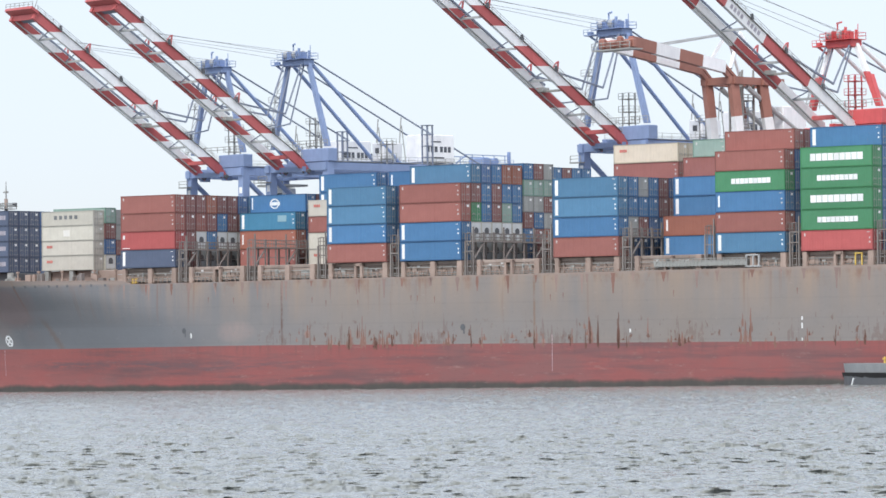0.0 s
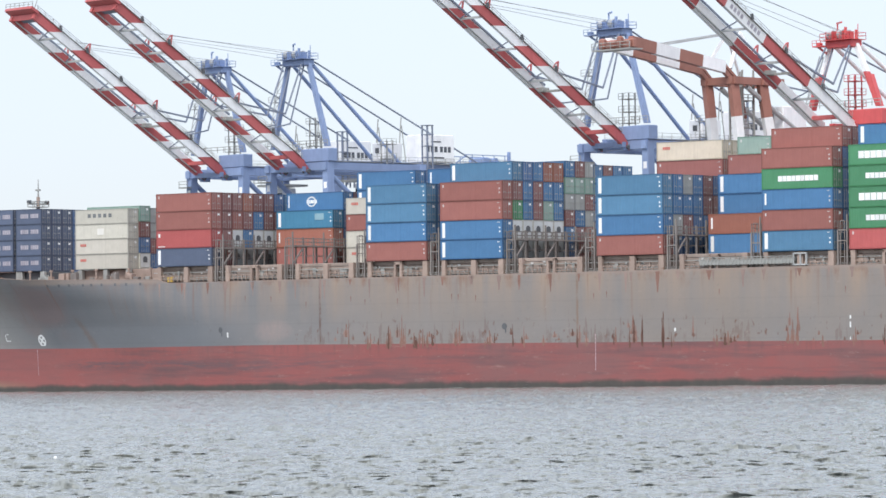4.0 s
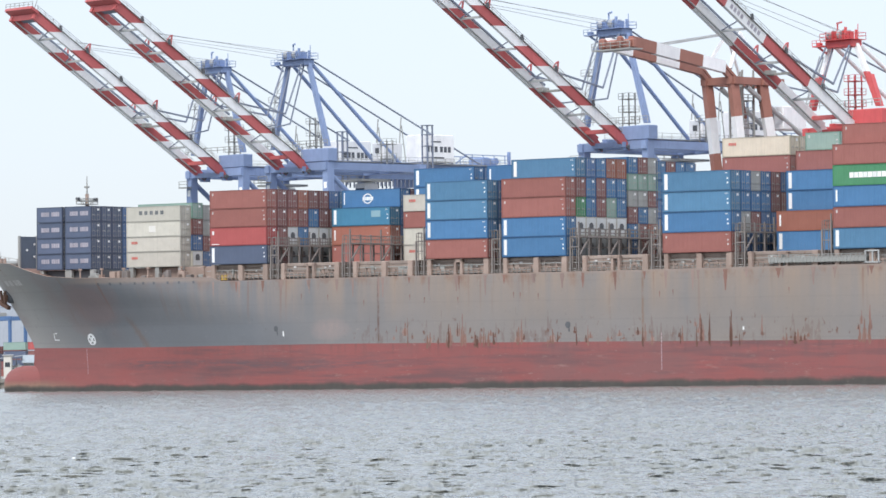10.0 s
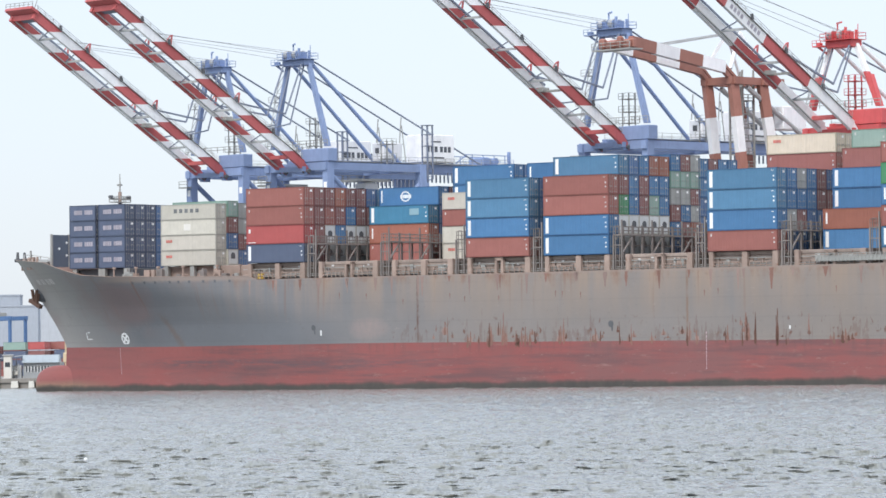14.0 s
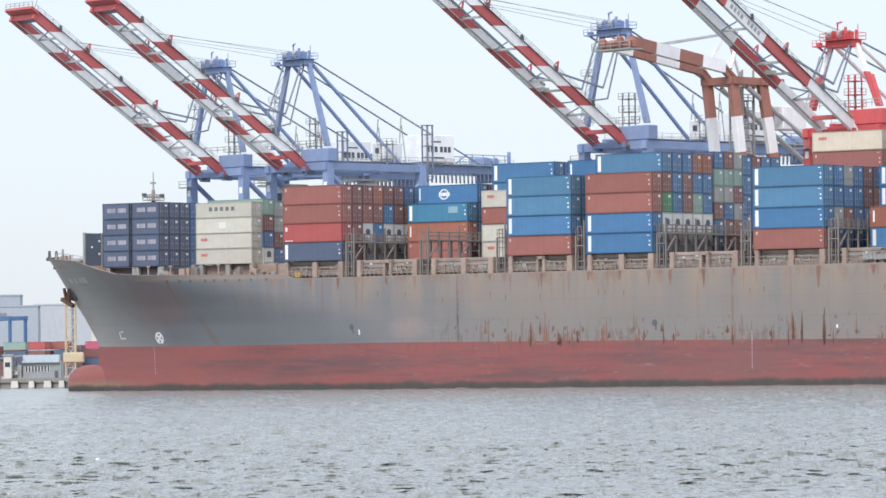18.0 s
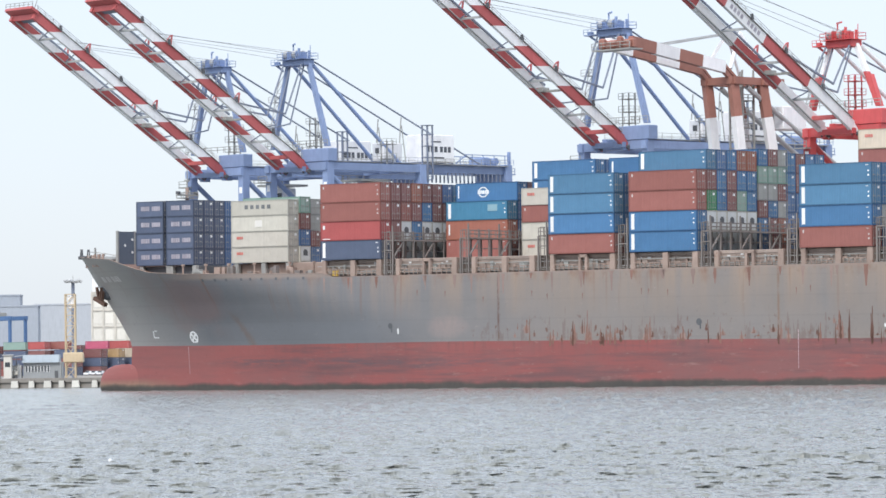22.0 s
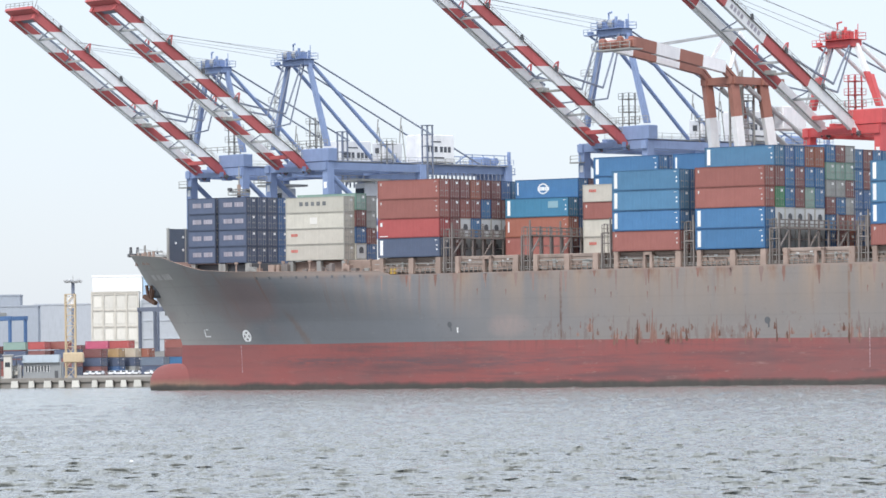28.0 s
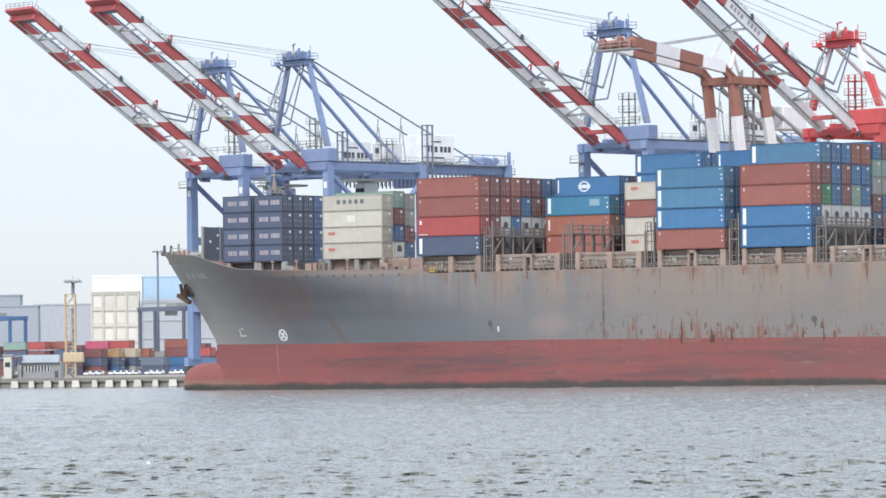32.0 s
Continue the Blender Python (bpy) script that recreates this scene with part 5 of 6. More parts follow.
    for q in range(26):
        lad.beam((37.8 + q * 0.62, -0.22, 17.5), (38.1 + q * 0.62, -0.22, 18.3), 0.07)
    part("accommodation_ladder", lad, STEEL, SHIP, "pale aluminium gangway ladder stowed along the rail")
    part("ladder_winch_frame", Shape().box(53.8, 56.4, -0.1, 0.9, 17.3, 17.5).beam((54, 0, 17.3), (54, 0, 19.1), 0.2).beam((55.2, 0, 17.3), (55.2, 0, 19.1), 0.2).beam((56.2, 0, 17.3), (56.2, 0, 19.1), 0.2).beam((54, 0, 19.0), (56.2, 0, 19.0), 0.2), CRANE_GREY, SHIP)
    part("yellow_gate", Shape().beam((72.6, 0.2, 16.9), (72.6, 0.2, 19.0), 0.16).beam((73.7, 0.2, 16.9), (73.7, 0.2, 19.0), 0.16).beam((72.6, 0.2, 18.9), (73.7, 0.2, 18.9), 0.16), BAR_YELLOW, SHIP)


build_deck_gear()

# ---- containers ----
CACHE = {}


def cached(key, make, mats):
    if key not in CACHE:
        CACHE[key] = make().mesh(key[0], mats)
    return CACHE[key]


def body_shape(L, h):
    """Corrugated side walls, roof and front wall inside the frame."""
    s = Shape()
    n = round((L - 0.3) / 0.278)
    p = (L - 0.3) / n
    xs = []
    for i in range(n):
        x = 0.15 + i * p
        xs += [(x, 0.0), (x + p * 0.26, 0.0), (x + p * 0.5, 1.0), (x + p * 0.76, 1.0)]
    xs.append((L - 0.15, 0.0))
    for y0, y1, flip in ((0.028, 0.066, 1), (2.41, 2.372, -1)):
        rows = [[(x, y0 + (y1 - y0) * k, z) for x, k in xs] for z in (0.14, h - 0.1)]
        s.loft(rows[::flip], cap=False, closed=False)
    s.box(0.06, L - 0.08, 0.06, 2.378, h - 0.09, h - 0.03)
    s.box(0.06, L - 0.08, 0.06, 2.378, 0.1, 0.18)
    s.box(0.05, 0.11, 0.1, 2.34, 0.14, h - 0.1)
    return s


def frame_shape(L, h):
    s = Shape()
    for x in (0, L - 0.15):
        for y in (0, 2.438 - 0.15):
            s.box(x, x + 0.15, y, y + 0.15, 0.1, h - 0.1)
            for z in (0, h - 0.118):
                s.box(x - 0.004, x + 0.166, y - 0.004, y + 0.154, z, z + 0.118)
    for y in (0.0, 2.438 - 0.08):
        s.box(0.15, L - 0.15, y, y + 0.08, 0.02, 0.16).box(0.15, L - 0.15, y, y + 0.08, h - 0.1, h - 0.01)
    for x in (0, L - 0.1):
        s.box(x, x + 0.1, 0.15, 2.288, 0.0, 0.15).box(x, x + 0.1, 0.15, 2.288, h - 0.13, h - 0.01)
    return s


def door_shape(h):
    s = Shape().box(0, 0.05, 0.01, 1.05, 0.16, h - 0.14)
    for z in (0.5, 1.1, 1.7, 2.3):
        if z < h - 0.3:
            s.box(0.05, 0.075, 0.05, 1.0, z, z + 0.28)
    return s


def rods_shape(h):
    s = Shape()
    for y in (0.26, 0.78):
        s.tube((0.11, y, 0.1), (0.11, y, h - 0.06), 0.022, n=6)
        for z in (0.3, 1.0, h - 0.35):
            s.box(0.05, 0.14, y - 0.06, y + 0.06, z, z + 0.09)
    s.box(0.08, 0.16, 0.2, 0.62, 1.12, 1.2)
    return s


def mark_pieces(mark, L, h):
    """The painted marks of one side: a list of part name, x0, x1, z0, z1."""
    if mark in ("strip", "patch"):
        out = [("end_strip", 0.42, 0.98, 0.35, h - 0.3)]
    elif mark == "narrow":
        out = [("end_strip", 0.5, 0.78, 0.75, 2.35)]
    elif mark == "ring":
        out = [("end_strip", 0.4, 0.62, 0.6, h - 0.4)]
    elif mark == "underline":
        out = [("painted_line", 0.4, 2.0, 0.22, 0.32), ("code_mark", 0.5, 0.9, h - 1.15, h - 0.55)]
    elif mark == "codes":
        out = [("code_mark", 0.55, 0.76, h - 0.8, h - 0.4)]
    else:
        out = []
    if mark in ("strip", "codes", "narrow", "patch"):
        out += [("code_mark", L - 1.0, L - 0.55, h - 0.45, h - 0.37), ("code_mark", L - 0.66, L - 0.44, h - 1.32, h - 1.1), ("code_mark", L - 0.66, L - 0.42, h - 1.92, h - 1.68)]
    word = {"nine": (1.7, 9, 0.91, 1.02, 0.09, h * 0.5 - 0.5), "nine_small": (2.85, 9, 0.69, 0.76, 0.08, h * 0.5 - 0.38), "five": (2.9, 5, 0.7, 0.62, 0.5, h - 1.35),
            "small_word": (1.15, 4, 0.3, 0.42, 0.05, h - 1.15), "ring": (4.35, 5, 0.4, 0.55, 0.05, h * 0.5 - 0.28)}
    for x, n, w, hh, gap, z in ([word[mark]] if mark in word else []) + ([(1.1, 4, 0.42, 0.72, 0.06, h * 0.5 - 0.25), (3.5, 4, 0.42, 0.72, 0.06, h * 0.5 - 0.25)] if mark == "pair" else []):
        out += [("letter_bar", x + i * (w + gap), x + i * (w + gap) + w, z, z + hh) for i in range(n)]
    if mark == "patch":
        out.append(("repair_patch", L - 3.9, L - 2.0, h - 1.55, h - 0.55))
    if mark == "plate":
        out.append(("pale_plate", 5.1, 6.6, 0.7, 1.75))
    return out


def ring_shape(h):
    s = Shape()
    for k in range(28):
        a, b = k * math.tau / 28, (k + 1) * math.tau / 28
        s.add([(5.4 + r * math.cos(q), 0.012, h * 0.5 + r * 0.82 * math.sin(q)) for r, q in ((0.75, a), (1.0, a), (1.0, b), (0.75, b))], [(0, 1, 2, 3)])
    return s


PLATE_PALE = paint("pale_plate_paint", (0.72, 0.70, 0.65), wear=0.03)
PATCH_TEAL = paint("faded_patch_paint", (0.24, 0.40, 0.47), wear=0.08)
WORD_GREY = paint("dark_grey_marking_paint", (0.17, 0.18, 0.19), wear=0.03)
MARK_MAT = {"five": WORD_GREY, "pair": BAR_DIM, "small_word": BAR_RED}
COLOUR_WORD = {"bone": "bone white", "magenta": "magenta pink", "teal": "teal", "brown": "oxide red", "red": "bright red", "orange": "orange-brown", "maroon": "dark maroon", "navy": "navy blue", "blue": "blue", "sky": "faded light blue", "deep": "dark blue",
               "green": "green", "mint": "pale green", "white": "off-white", "cream": "cream", "grey": "grey", "ochre": "ochre yellow", "slate": "blue-grey"}
UNIT_WHITE = paint("white_cooling_unit_paint", (0.60, 0.62, 0.62), wear=0.06)
UNIT_GREY = paint("grey_cooling_unit_paint", (0.30, 0.33, 0.34), wear=0.1)
MARK_WORD = {"none": "", "strip": " with a tall white strip", "nine": " with a broad white word in bars", "nine_small": " with a white word in bars", "five": " with dark lettering bars",
             "pair": " with faded pale lettering bars", "small_word": " with a small red word in bars", "ring": " with a round white emblem", "patch": " with a pale repair patch"}


def container(colour, mark="codes", L=12.19, h=2.896, reefer=False, group="containers on the ship"):
    """A shipping container: origin at its forward near lower corner, doors or cooling unit on the aft end."""
    size = "refrigerated" if reefer else ("forty-foot" if L > 7 else "twenty-foot")
    c = thing("refrigerated_container" if reefer else "yard_container" if "yard" in group else "shipping_container", COLOUR_WORD[colour] + " " + size + " shipping container" + MARK_WORD.get(mark, ""), "container", group=group)
    mat = PAL[colour]
    part("body", cached(("body", colour, L, h), lambda: body_shape(L, h), mat), None, c)
    part("frame", cached(("frame", colour, L, h), lambda: frame_shape(L, h), EDGE[colour]), None, c)
    if reefer:
        part("cooling_unit", cached(("unit", colour, h), lambda: Shape().box(L - 0.09, L - 0.02, 0.15, 2.29, 0.2, h - 0.14, 0, 0.03).box(L - 0.02, L + 0.01, 0.3, 2.1, 0.25, 0.9), UNIT_GREY if colour == "grey" else UNIT_WHITE), None, c, "white cooling unit")
        part("fan_grille", cached(("grille", h), lambda: Shape().tube((L - 0.03, 1.22, 1.55), (L + 0.02, 1.22, 1.55), 0.5, n=16).box(L - 0.02, L + 0.015, 0.75, 1.7, 1.05, 1.35), DARK), None, c, "dark fan grille")
    else:
        for y in (0.15, 1.229):
            d = part("door", cached(("door", colour, h), lambda: door_shape(h), mat), None, c, at=Matrix.Translation((L - 0.1, y, 0)))
            part("locking_gear", cached(("rods", h), lambda: rods_shape(h), STEEL), None, d)
        part("door_label", cached(("doorlabel", h), lambda: Shape().box(L - 0.035, L - 0.02, 1.45, 1.95, h - 0.75, h - 0.4), BAR_WHITE), None, c)
    for nm, x0, x1, z0, z1 in mark_pieces(mark, L, h):
        part(nm, cached((nm, mark, x0, x1, z0, z1), lambda: Shape().box(x0, x1, 0.004, 0.02, z0, z1), PLATE_PALE if nm == "pale_plate" else PATCH_TEAL if nm == "repair_patch" else BAR_FAINT if nm == "code_mark" and mark in ("codes", "narrow") else MARK_MAT.get(mark, BAR_WHITE)), None, c)
    if mark == "ring":
        part("emblem_ring", cached(("emblem", h), lambda: ring_shape(h), BAR_WHITE), None, c)
    return c


KINDS = {}
CODE = {"R": ("brown", "codes"), "r": ("red", "underline"), "O": ("orange", "narrow"), "M": ("maroon", "none"), "N": ("navy", "strip"), "B": ("blue", "strip"), "T": ("sky", "strip"),
        "D": ("deep", "none"), "d": ("deep", "strip"), "G": ("green", "nine"), "g": ("green", "nine_small"), "m": ("mint", "codes"), "c": ("white", "plate"), "C": ("white", "five"), "w": ("bone", "small_word"), "k": ("cream", "small_word"),
        "L": ("blue", "ring"), "P": ("teal", "patch"), "W": ("white", "none"), "e": ("red", "codes"), "b": ("blue", "narrow"), "y": ("grey", "none"), "p": ("navy", "pair")}


def place(code, x, y, z, L=12.19, h=2.896, reefer=False):
    key = (code, L, h, reefer)
    m = Matrix.Translation((x, y, z))
    if key not in KINDS:
        colour, mark = CODE[code]
        KINDS[key] = aboard(container(colour, mark, L, h, reefer), m)
        return KINDS[key]
    return aboard(copy_thing(KINDS[key], ship_pose(0) @ m), m)


def stack(bay, row, codes, L=12.19, h=2.896, dx=0.0, dy=0.0, base=HATCH):
    """A stack from the bottom up; a space leaves a tier empty, Q and q are refrigerated boxes with white and grey units."""
    for i, code in enumerate(codes):
        if code == " ":
            continue
        reefer = code in "Qq"
        place({"Q": "W", "q": "y"}.get(code, code), BAYS[bay] + dx, row * PITCH_Y + dy, base + i * (h + 0.025), L, h, reefer)


STD = 2.591
# forward bays
for row in range(4):
    for dx in (0.0, 6.75):
        if dx or row == 0:
            stack("fore", 3 + row, "pppp" if row < 3 else "DDDD", 6.06, STD, dx)
stack("cosc", 2, "wwcC", h=2.44)
stack("cosc", 3, "QDMm", h=2.56, dx=0.3)
stack("cosc", 4, "DMyy", h=2.48, dx=0.3)
stack("rd", 0, "NrRR")
for row, codes in ((1, "MMMM"), (2, "qQRM"), (3, "qBMO"), (4, "qQBM"), (5, "qQMM"), (6, "qQMD"), (7, "  MT")):
    stack("rd", row, codes)
stack("e1", 5, "ROP")
stack("e1", 6, "DDDL")
stack("e1", 7, "DDDM")
stack("e1", 8, "DDDT")
stack("e2", 5, "wcRw", h=STD)
stack("e2", 6, "DDDBB", dy=0.2)
stack("e2", 7, "DDDDD", dy=0.2)
stack("e2", 8, "   DD", dy=0.2)
stack("bl", 0, "RBTT")
for row, codes in ((1, "DDDD"), (2, "DDDD"), (3, "DDDD"), (4, "DDD"), (5, "DDD"), (6, "DDDDb")):
    stack("bl", row, codes)
stack("r2", 0, "BBRR")
for row, codes in ((1, "qQGMT"), (2, "qQBBD"), (3, "qQMMB"), (4, "qQmBO"), (5, "qQBBO")):
    stack("r2", row, codes)
for row, codes in ((6, "DBMymB"), (7, "MMBymM"), (8, "OOyMmy")):
    stack("r2", row, codes, h=2.48, dy=0.35)
for row, codes in ((9, "DDDBB"), (10, "DDDMM"), (11, "DDDDB"), (12, "DDDDB")):
    stack("r2", row, codes)
stack("b3", 0, "RBTT")
for row, codes in ((1, "DyBB"), (2, "DMBy"), (3, "DDBB"), (4, "DDMM"), (5, "MMMD"), (6, "MDMMRk"), (7, "    Rk")):
    stack("b3", row, codes, h=2.82 if row > 5 else 2.896)
stack("e4", 3, "BO")
stack("e4", 4, "DDBB")
stack("e4", 5, "DDDDR")
stack("e4", 6, "    R")
place("m", BAYS["e4"], 6 * PITCH_Y, HATCH + 5 * TIER + 0.1, 6.06, STD)
stack("eg", 0, "TRbgR")
for row, codes in ((1, "DDDDDR"), (2, "DDDDDM")):
    stack("eg", row, codes)
stack("ev", 0, "egGgG")
for row, codes in ((1, "DDDDDB"), (2, "DDDDDD")):
    stack("ev", row, codes)


def build_tug():
    """A harbour tug lying along the ship's side; it keeps with the ship."""
    t = thing("tug", "harbour tug with a dark fendered hull and grey bulwark", "boat")
    out = lambda x: 4.4 * min(1, max(0.02, (x + 0.2) / 7)) ** 0.5
    xs = [0, 0.4, 1, 2, 3.5, 5.5, 8, 14, 22, 26]
    ring = lambda x, k, z0, z1: [(x - 0.06 * z1 * (x < 4), -out(x) * k, z1), (x, -out(x) * k * 0.94, z0), (x, out(x) * k * 0.94, z0), (x - 0.06 * z1 * (x < 4), out(x) * k, z1)]
    part("hull", Shape().loft([ring(x, 1, -1.2, 1.75) for x in xs]), DARK, t, "dark hull with rubber fendering")
    part("bow_fender", Shape().loft([ring(x - 0.35, 1.06, 1.55, 2.25) for x in xs]), RUBBER, t)
    part("bulwark", Shape().loft([ring(x, 0.97, 2.2, 3.5) for x in xs[1:]]), paint("grey_bulwark_paint", (0.30, 0.315, 0.325), 0.6), t, "grey bulwark")
    part("white_stripe", Shape().beam((3.3, -4.0, 0.1), (3.8, -4.06, 1.5), 0.16), BAR_WHITE, t, "white painted depth strip")
    house = part("deckhouse", Shape().box(13, 21, -2.8, 2.8, 3.4, 6.2, 0, 0.2), CRANE_WHITE, t, "white deckhouse")
    wheel = part("wheelhouse", Shape().box(14, 18.5, -2.1, 2.1, 6.2, 8.6, 0, 0.2), CRANE_WHITE, t)
    part("wheelhouse_window", Shape().box(13.96, 18.54, -2.14, 2.14, 7.2, 8.2), GLASS, wheel)
    part("funnel", Shape().box(19.2, 20.6, -1.6, 1.6, 6.2, 8.4, 0, 0.2), BAR_YELLOW, t)
    part("tow_bitt", Shape().tube((6.6, -0.6, 3.4), (6.6, -0.6, 4.4), 0.14).tube((6.6, 0.6, 3.4), (6.6, 0.6, 4.4), 0.14).beam((6.6, -1, 4.1), (6.6, 1, 4.1), 0.2), BAR_YELLOW, t, "yellow towing bitt")
    return t


aboard(build_tug(), Matrix.Translation((74.6, -4.9, 0.1)))


# ---- the container yard and buildings beyond the quay ----
def yard_block(x, y, z, cols, tiers, rng, turn=0.0, palette=("brown", "orange", "navy", "blue", "maroon", "deep", "red", "grey")):
    """A block of stacked containers in the far yard, each a thing of its own."""
    for i in range(cols):
        for j in range(tiers if isinstance(tiers, int) else tiers[i]):
            colour = palette[rng.randrange(len(palette))]
            L = 12.19
            key = ("yard", colour)
            m = Matrix.Translation((x, y, z)) @ Matrix.Rotation(turn, 4, "Z") @ Matrix.Translation((i * 12.5 if L > 7 else i * 6.3, 0, j * 2.6))
            if key not in KINDS:
                KINDS[key] = container(colour, "codes", L, STD, group="containers in the yard")
                KINDS[key].matrix_basis = m
            else:
                copy_thing(KINDS[key], m)


def yard():
    """Rows of stacks that lie along the quay, far across the apron."""
    rng = random.Random(21)
    dull = ("navy", "maroon", "navy", "deep", "maroon", "brown", "navy", "deep", "brown", "grey", "navy", "maroon", "cream")
    for y, top, x0 in ((1385, 2, -162), (1398, 3, -166), (1412, 3, -160), (1426, 4, -165)):
        for i in range(9):
            x = x0 + i * 10.6 + rng.uniform(-0.6, 0.6)
            n = max(1, top - rng.randrange(2))
            yard_block(x, y + rng.uniform(-2, 2), QUAY_Z, 1, n, rng, -QUAY, dull)
            if rng.random() < 0.6:
                yard_block(x + 1.8, y + 5, QUAY_Z, 1, max(1, n - rng.randrange(2)), rng, -QUAY, dull)
    for x, y, colour in ((-120.5, 1378, "magenta"), (-113, 1371, "red"), (-148, 1378, "mint"), (-141, 1372, "red"), (-133, 1370, "brown")):
        for k in range(4):
            if k == 3:
                c = container(colour, "codes", 12.19, STD, group="containers in the yard")
                c.matrix_basis = Matrix.Translation((x, y, QUAY_Z + k * 2.93)) @ Matrix.Rotation(-QUAY, 4, "Z")
            else:
                copy_thing(KINDS[("yard", dull[rng.randrange(8)])], Matrix.Translation((x, y, QUAY_Z + k * 2.93)) @ Matrix.Rotation(-QUAY, 4, "Z"))
    # looser stacks nearest the apron
    for x, y, L, colours in ((-111.6, 1360, 6.06, ("deep", "navy", "ochre")), (-106.3, 1362, 6.06, ("grey", "navy", "cream")), (-101.8, 1361, 6.06, ("maroon", "navy", "orange")), (-100.2, 1352, 12.19, ("navy", "slate")),
                             (-93.0, 1364, 12.19, ("deep", "blue", "maroon", "brown")), (-85.5, 1360, 12.19, ("red", "navy", "red")), (-121.5, 1363, 12.19, ("maroon", "navy", "maroon")), (-129.5, 1362, 12.19, ("navy", "maroon", "navy"))):
        for k, colour in enumerate(colours):
            key = ("apron", colour, L)
            m = Matrix.Translation((x, y, QUAY_Z + k * 2.9)) @ Matrix.Rotation(-QUAY, 4, "Z")
            if key not in KINDS:
                KINDS[key] = container(colour, "codes", L, 2.88, group="containers in the yard")
                KINDS[key].matrix_basis = m
            else:
                copy_thing(KINDS[key], m)


yard()


def block_building(name, label, x0, x1, y0, depth, top, mat, bands=0, columns=0, trim=None):
    """A plain building with pilasters, floor bands and recessed wall panels."""
    b = thing(name, label, "building", Matrix.Translation((0, 0, QUAY_Z)))
    part("wall", Shape().box(x0, x1, y0, y0 + depth, 0, top - QUAY_Z), mat, b)
    part("parapet", Shape().box(x0 - 0.2, x1 + 0.2, y0 - 0.2, y0 + depth + 0.2, top - QUAY_Z, top - QUAY_Z + 0.7, 0, 0.05), trim or mat, b)
    for i in range(columns + 1 if columns else 0):
        x = x0 + (x1 - x0) * i / columns
        part("pilaster", Shape().box(x - 0.3, x + 0.3, y0 - 0.45, y0, 0, top - QUAY_Z), trim or mat, b)
    for i in range(1, bands + 1):
        z = (top - QUAY_Z) * i / bands
        part("floor_band", Shape().box(x0 - 0.1, x1 + 0.1, y0 - 0.3, y0, z - 0.7, z - 0.15), trim or mat, b)
    return b


hall = block_building("warehouse", "tall off-white warehouse with a grid of recessed panels", -141.5, -122.8, 1650, 10, 34.4, CLAD_WHITE, 5, 4, paint("warehouse_trim", (0.58, 0.55, 0.49), 0.7, wear=0.05))
for i in range(4):
    for j in range(5):
        part("wall_panel", Shape().box(-140.7 + i * 4.68, -137.6 + i * 4.68, 1649.9, 1650.0, 0.9 + j * 6.5, 5.0 + j * 6.5), CLAD_WHITE, hall)
block_building("office_block", "white upper storey of a long port building", -142.5, -122.2, 1665, 10, 41.2, paint("white_render", (0.85, 0.86, 0.86), 0.7, wear=0, vary=0.03))
block_building("office_block", "pale blue clad upper part of a port building", -121.8, -90, 1664, 10, 40.8, CLAD_BLUE)
block_building("shed", "grey clad shed with pale bands", -121.5, -86, 1650, 9, 31.0, CLAD_GREY, 4, 2)
DUSK = paint("slate_grey_cladding", (0.36, 0.40, 0.46), 0.8, (0.25, 0.27, 0.3), 0.04, vary=0.06)
block_building("shed", "dark grey port shed", -215, -178.5, 1730, 10, 35.2, DUSK)
block_building("shed", "low grey port shed", -186, -167.5, 1694, 10, 30.0, DUSK)
block_building("shed", "long grey port shed", -180, -142.0, 1805, 10, 32.3, CLAD_GREY, 0, 0)


def light_mast(x, y, top):
    m = thing("light_mast", "tall grey floodlight mast with a ring of lamps", "light mast", Matrix.Translation((x, y, QUAY_Z)), "yard light masts")
    h = top - QUAY_Z
    part("pole", Shape().tube((0, 0, 0), (0, 0, h), 0.5, 0.36, 10), STAY, m)
    part("lamp_ring", Shape().tube((0, 0, h - 0.3), (0, 0, h - 0.1), 1.3, n=14), STEEL, m)
    for k in range(10):
        a = k * math.tau / 10
        part("floodlight", Shape().box(-0.32, 0.32, -0.25, 0.25, -0.3, 0.3, 0, 0.06), CRANE_GREY, m, at=Matrix.Translation((1.7 * math.cos(a), 1.7 * math.sin(a), h + 0.1 * (k % 2))) @ Matrix.Rotation(a, 4, "Z") @ Matrix.Rotation(0.6, 4, "Y"))
    part("lightning_rod", Shape().tube((0, 0, h), (0, 0, h + 1.3), 0.06, n=5), STEEL, m)


light_mast(-103.0, 1480, 46.0)
light_mast(-81.8, 906, 23.2)


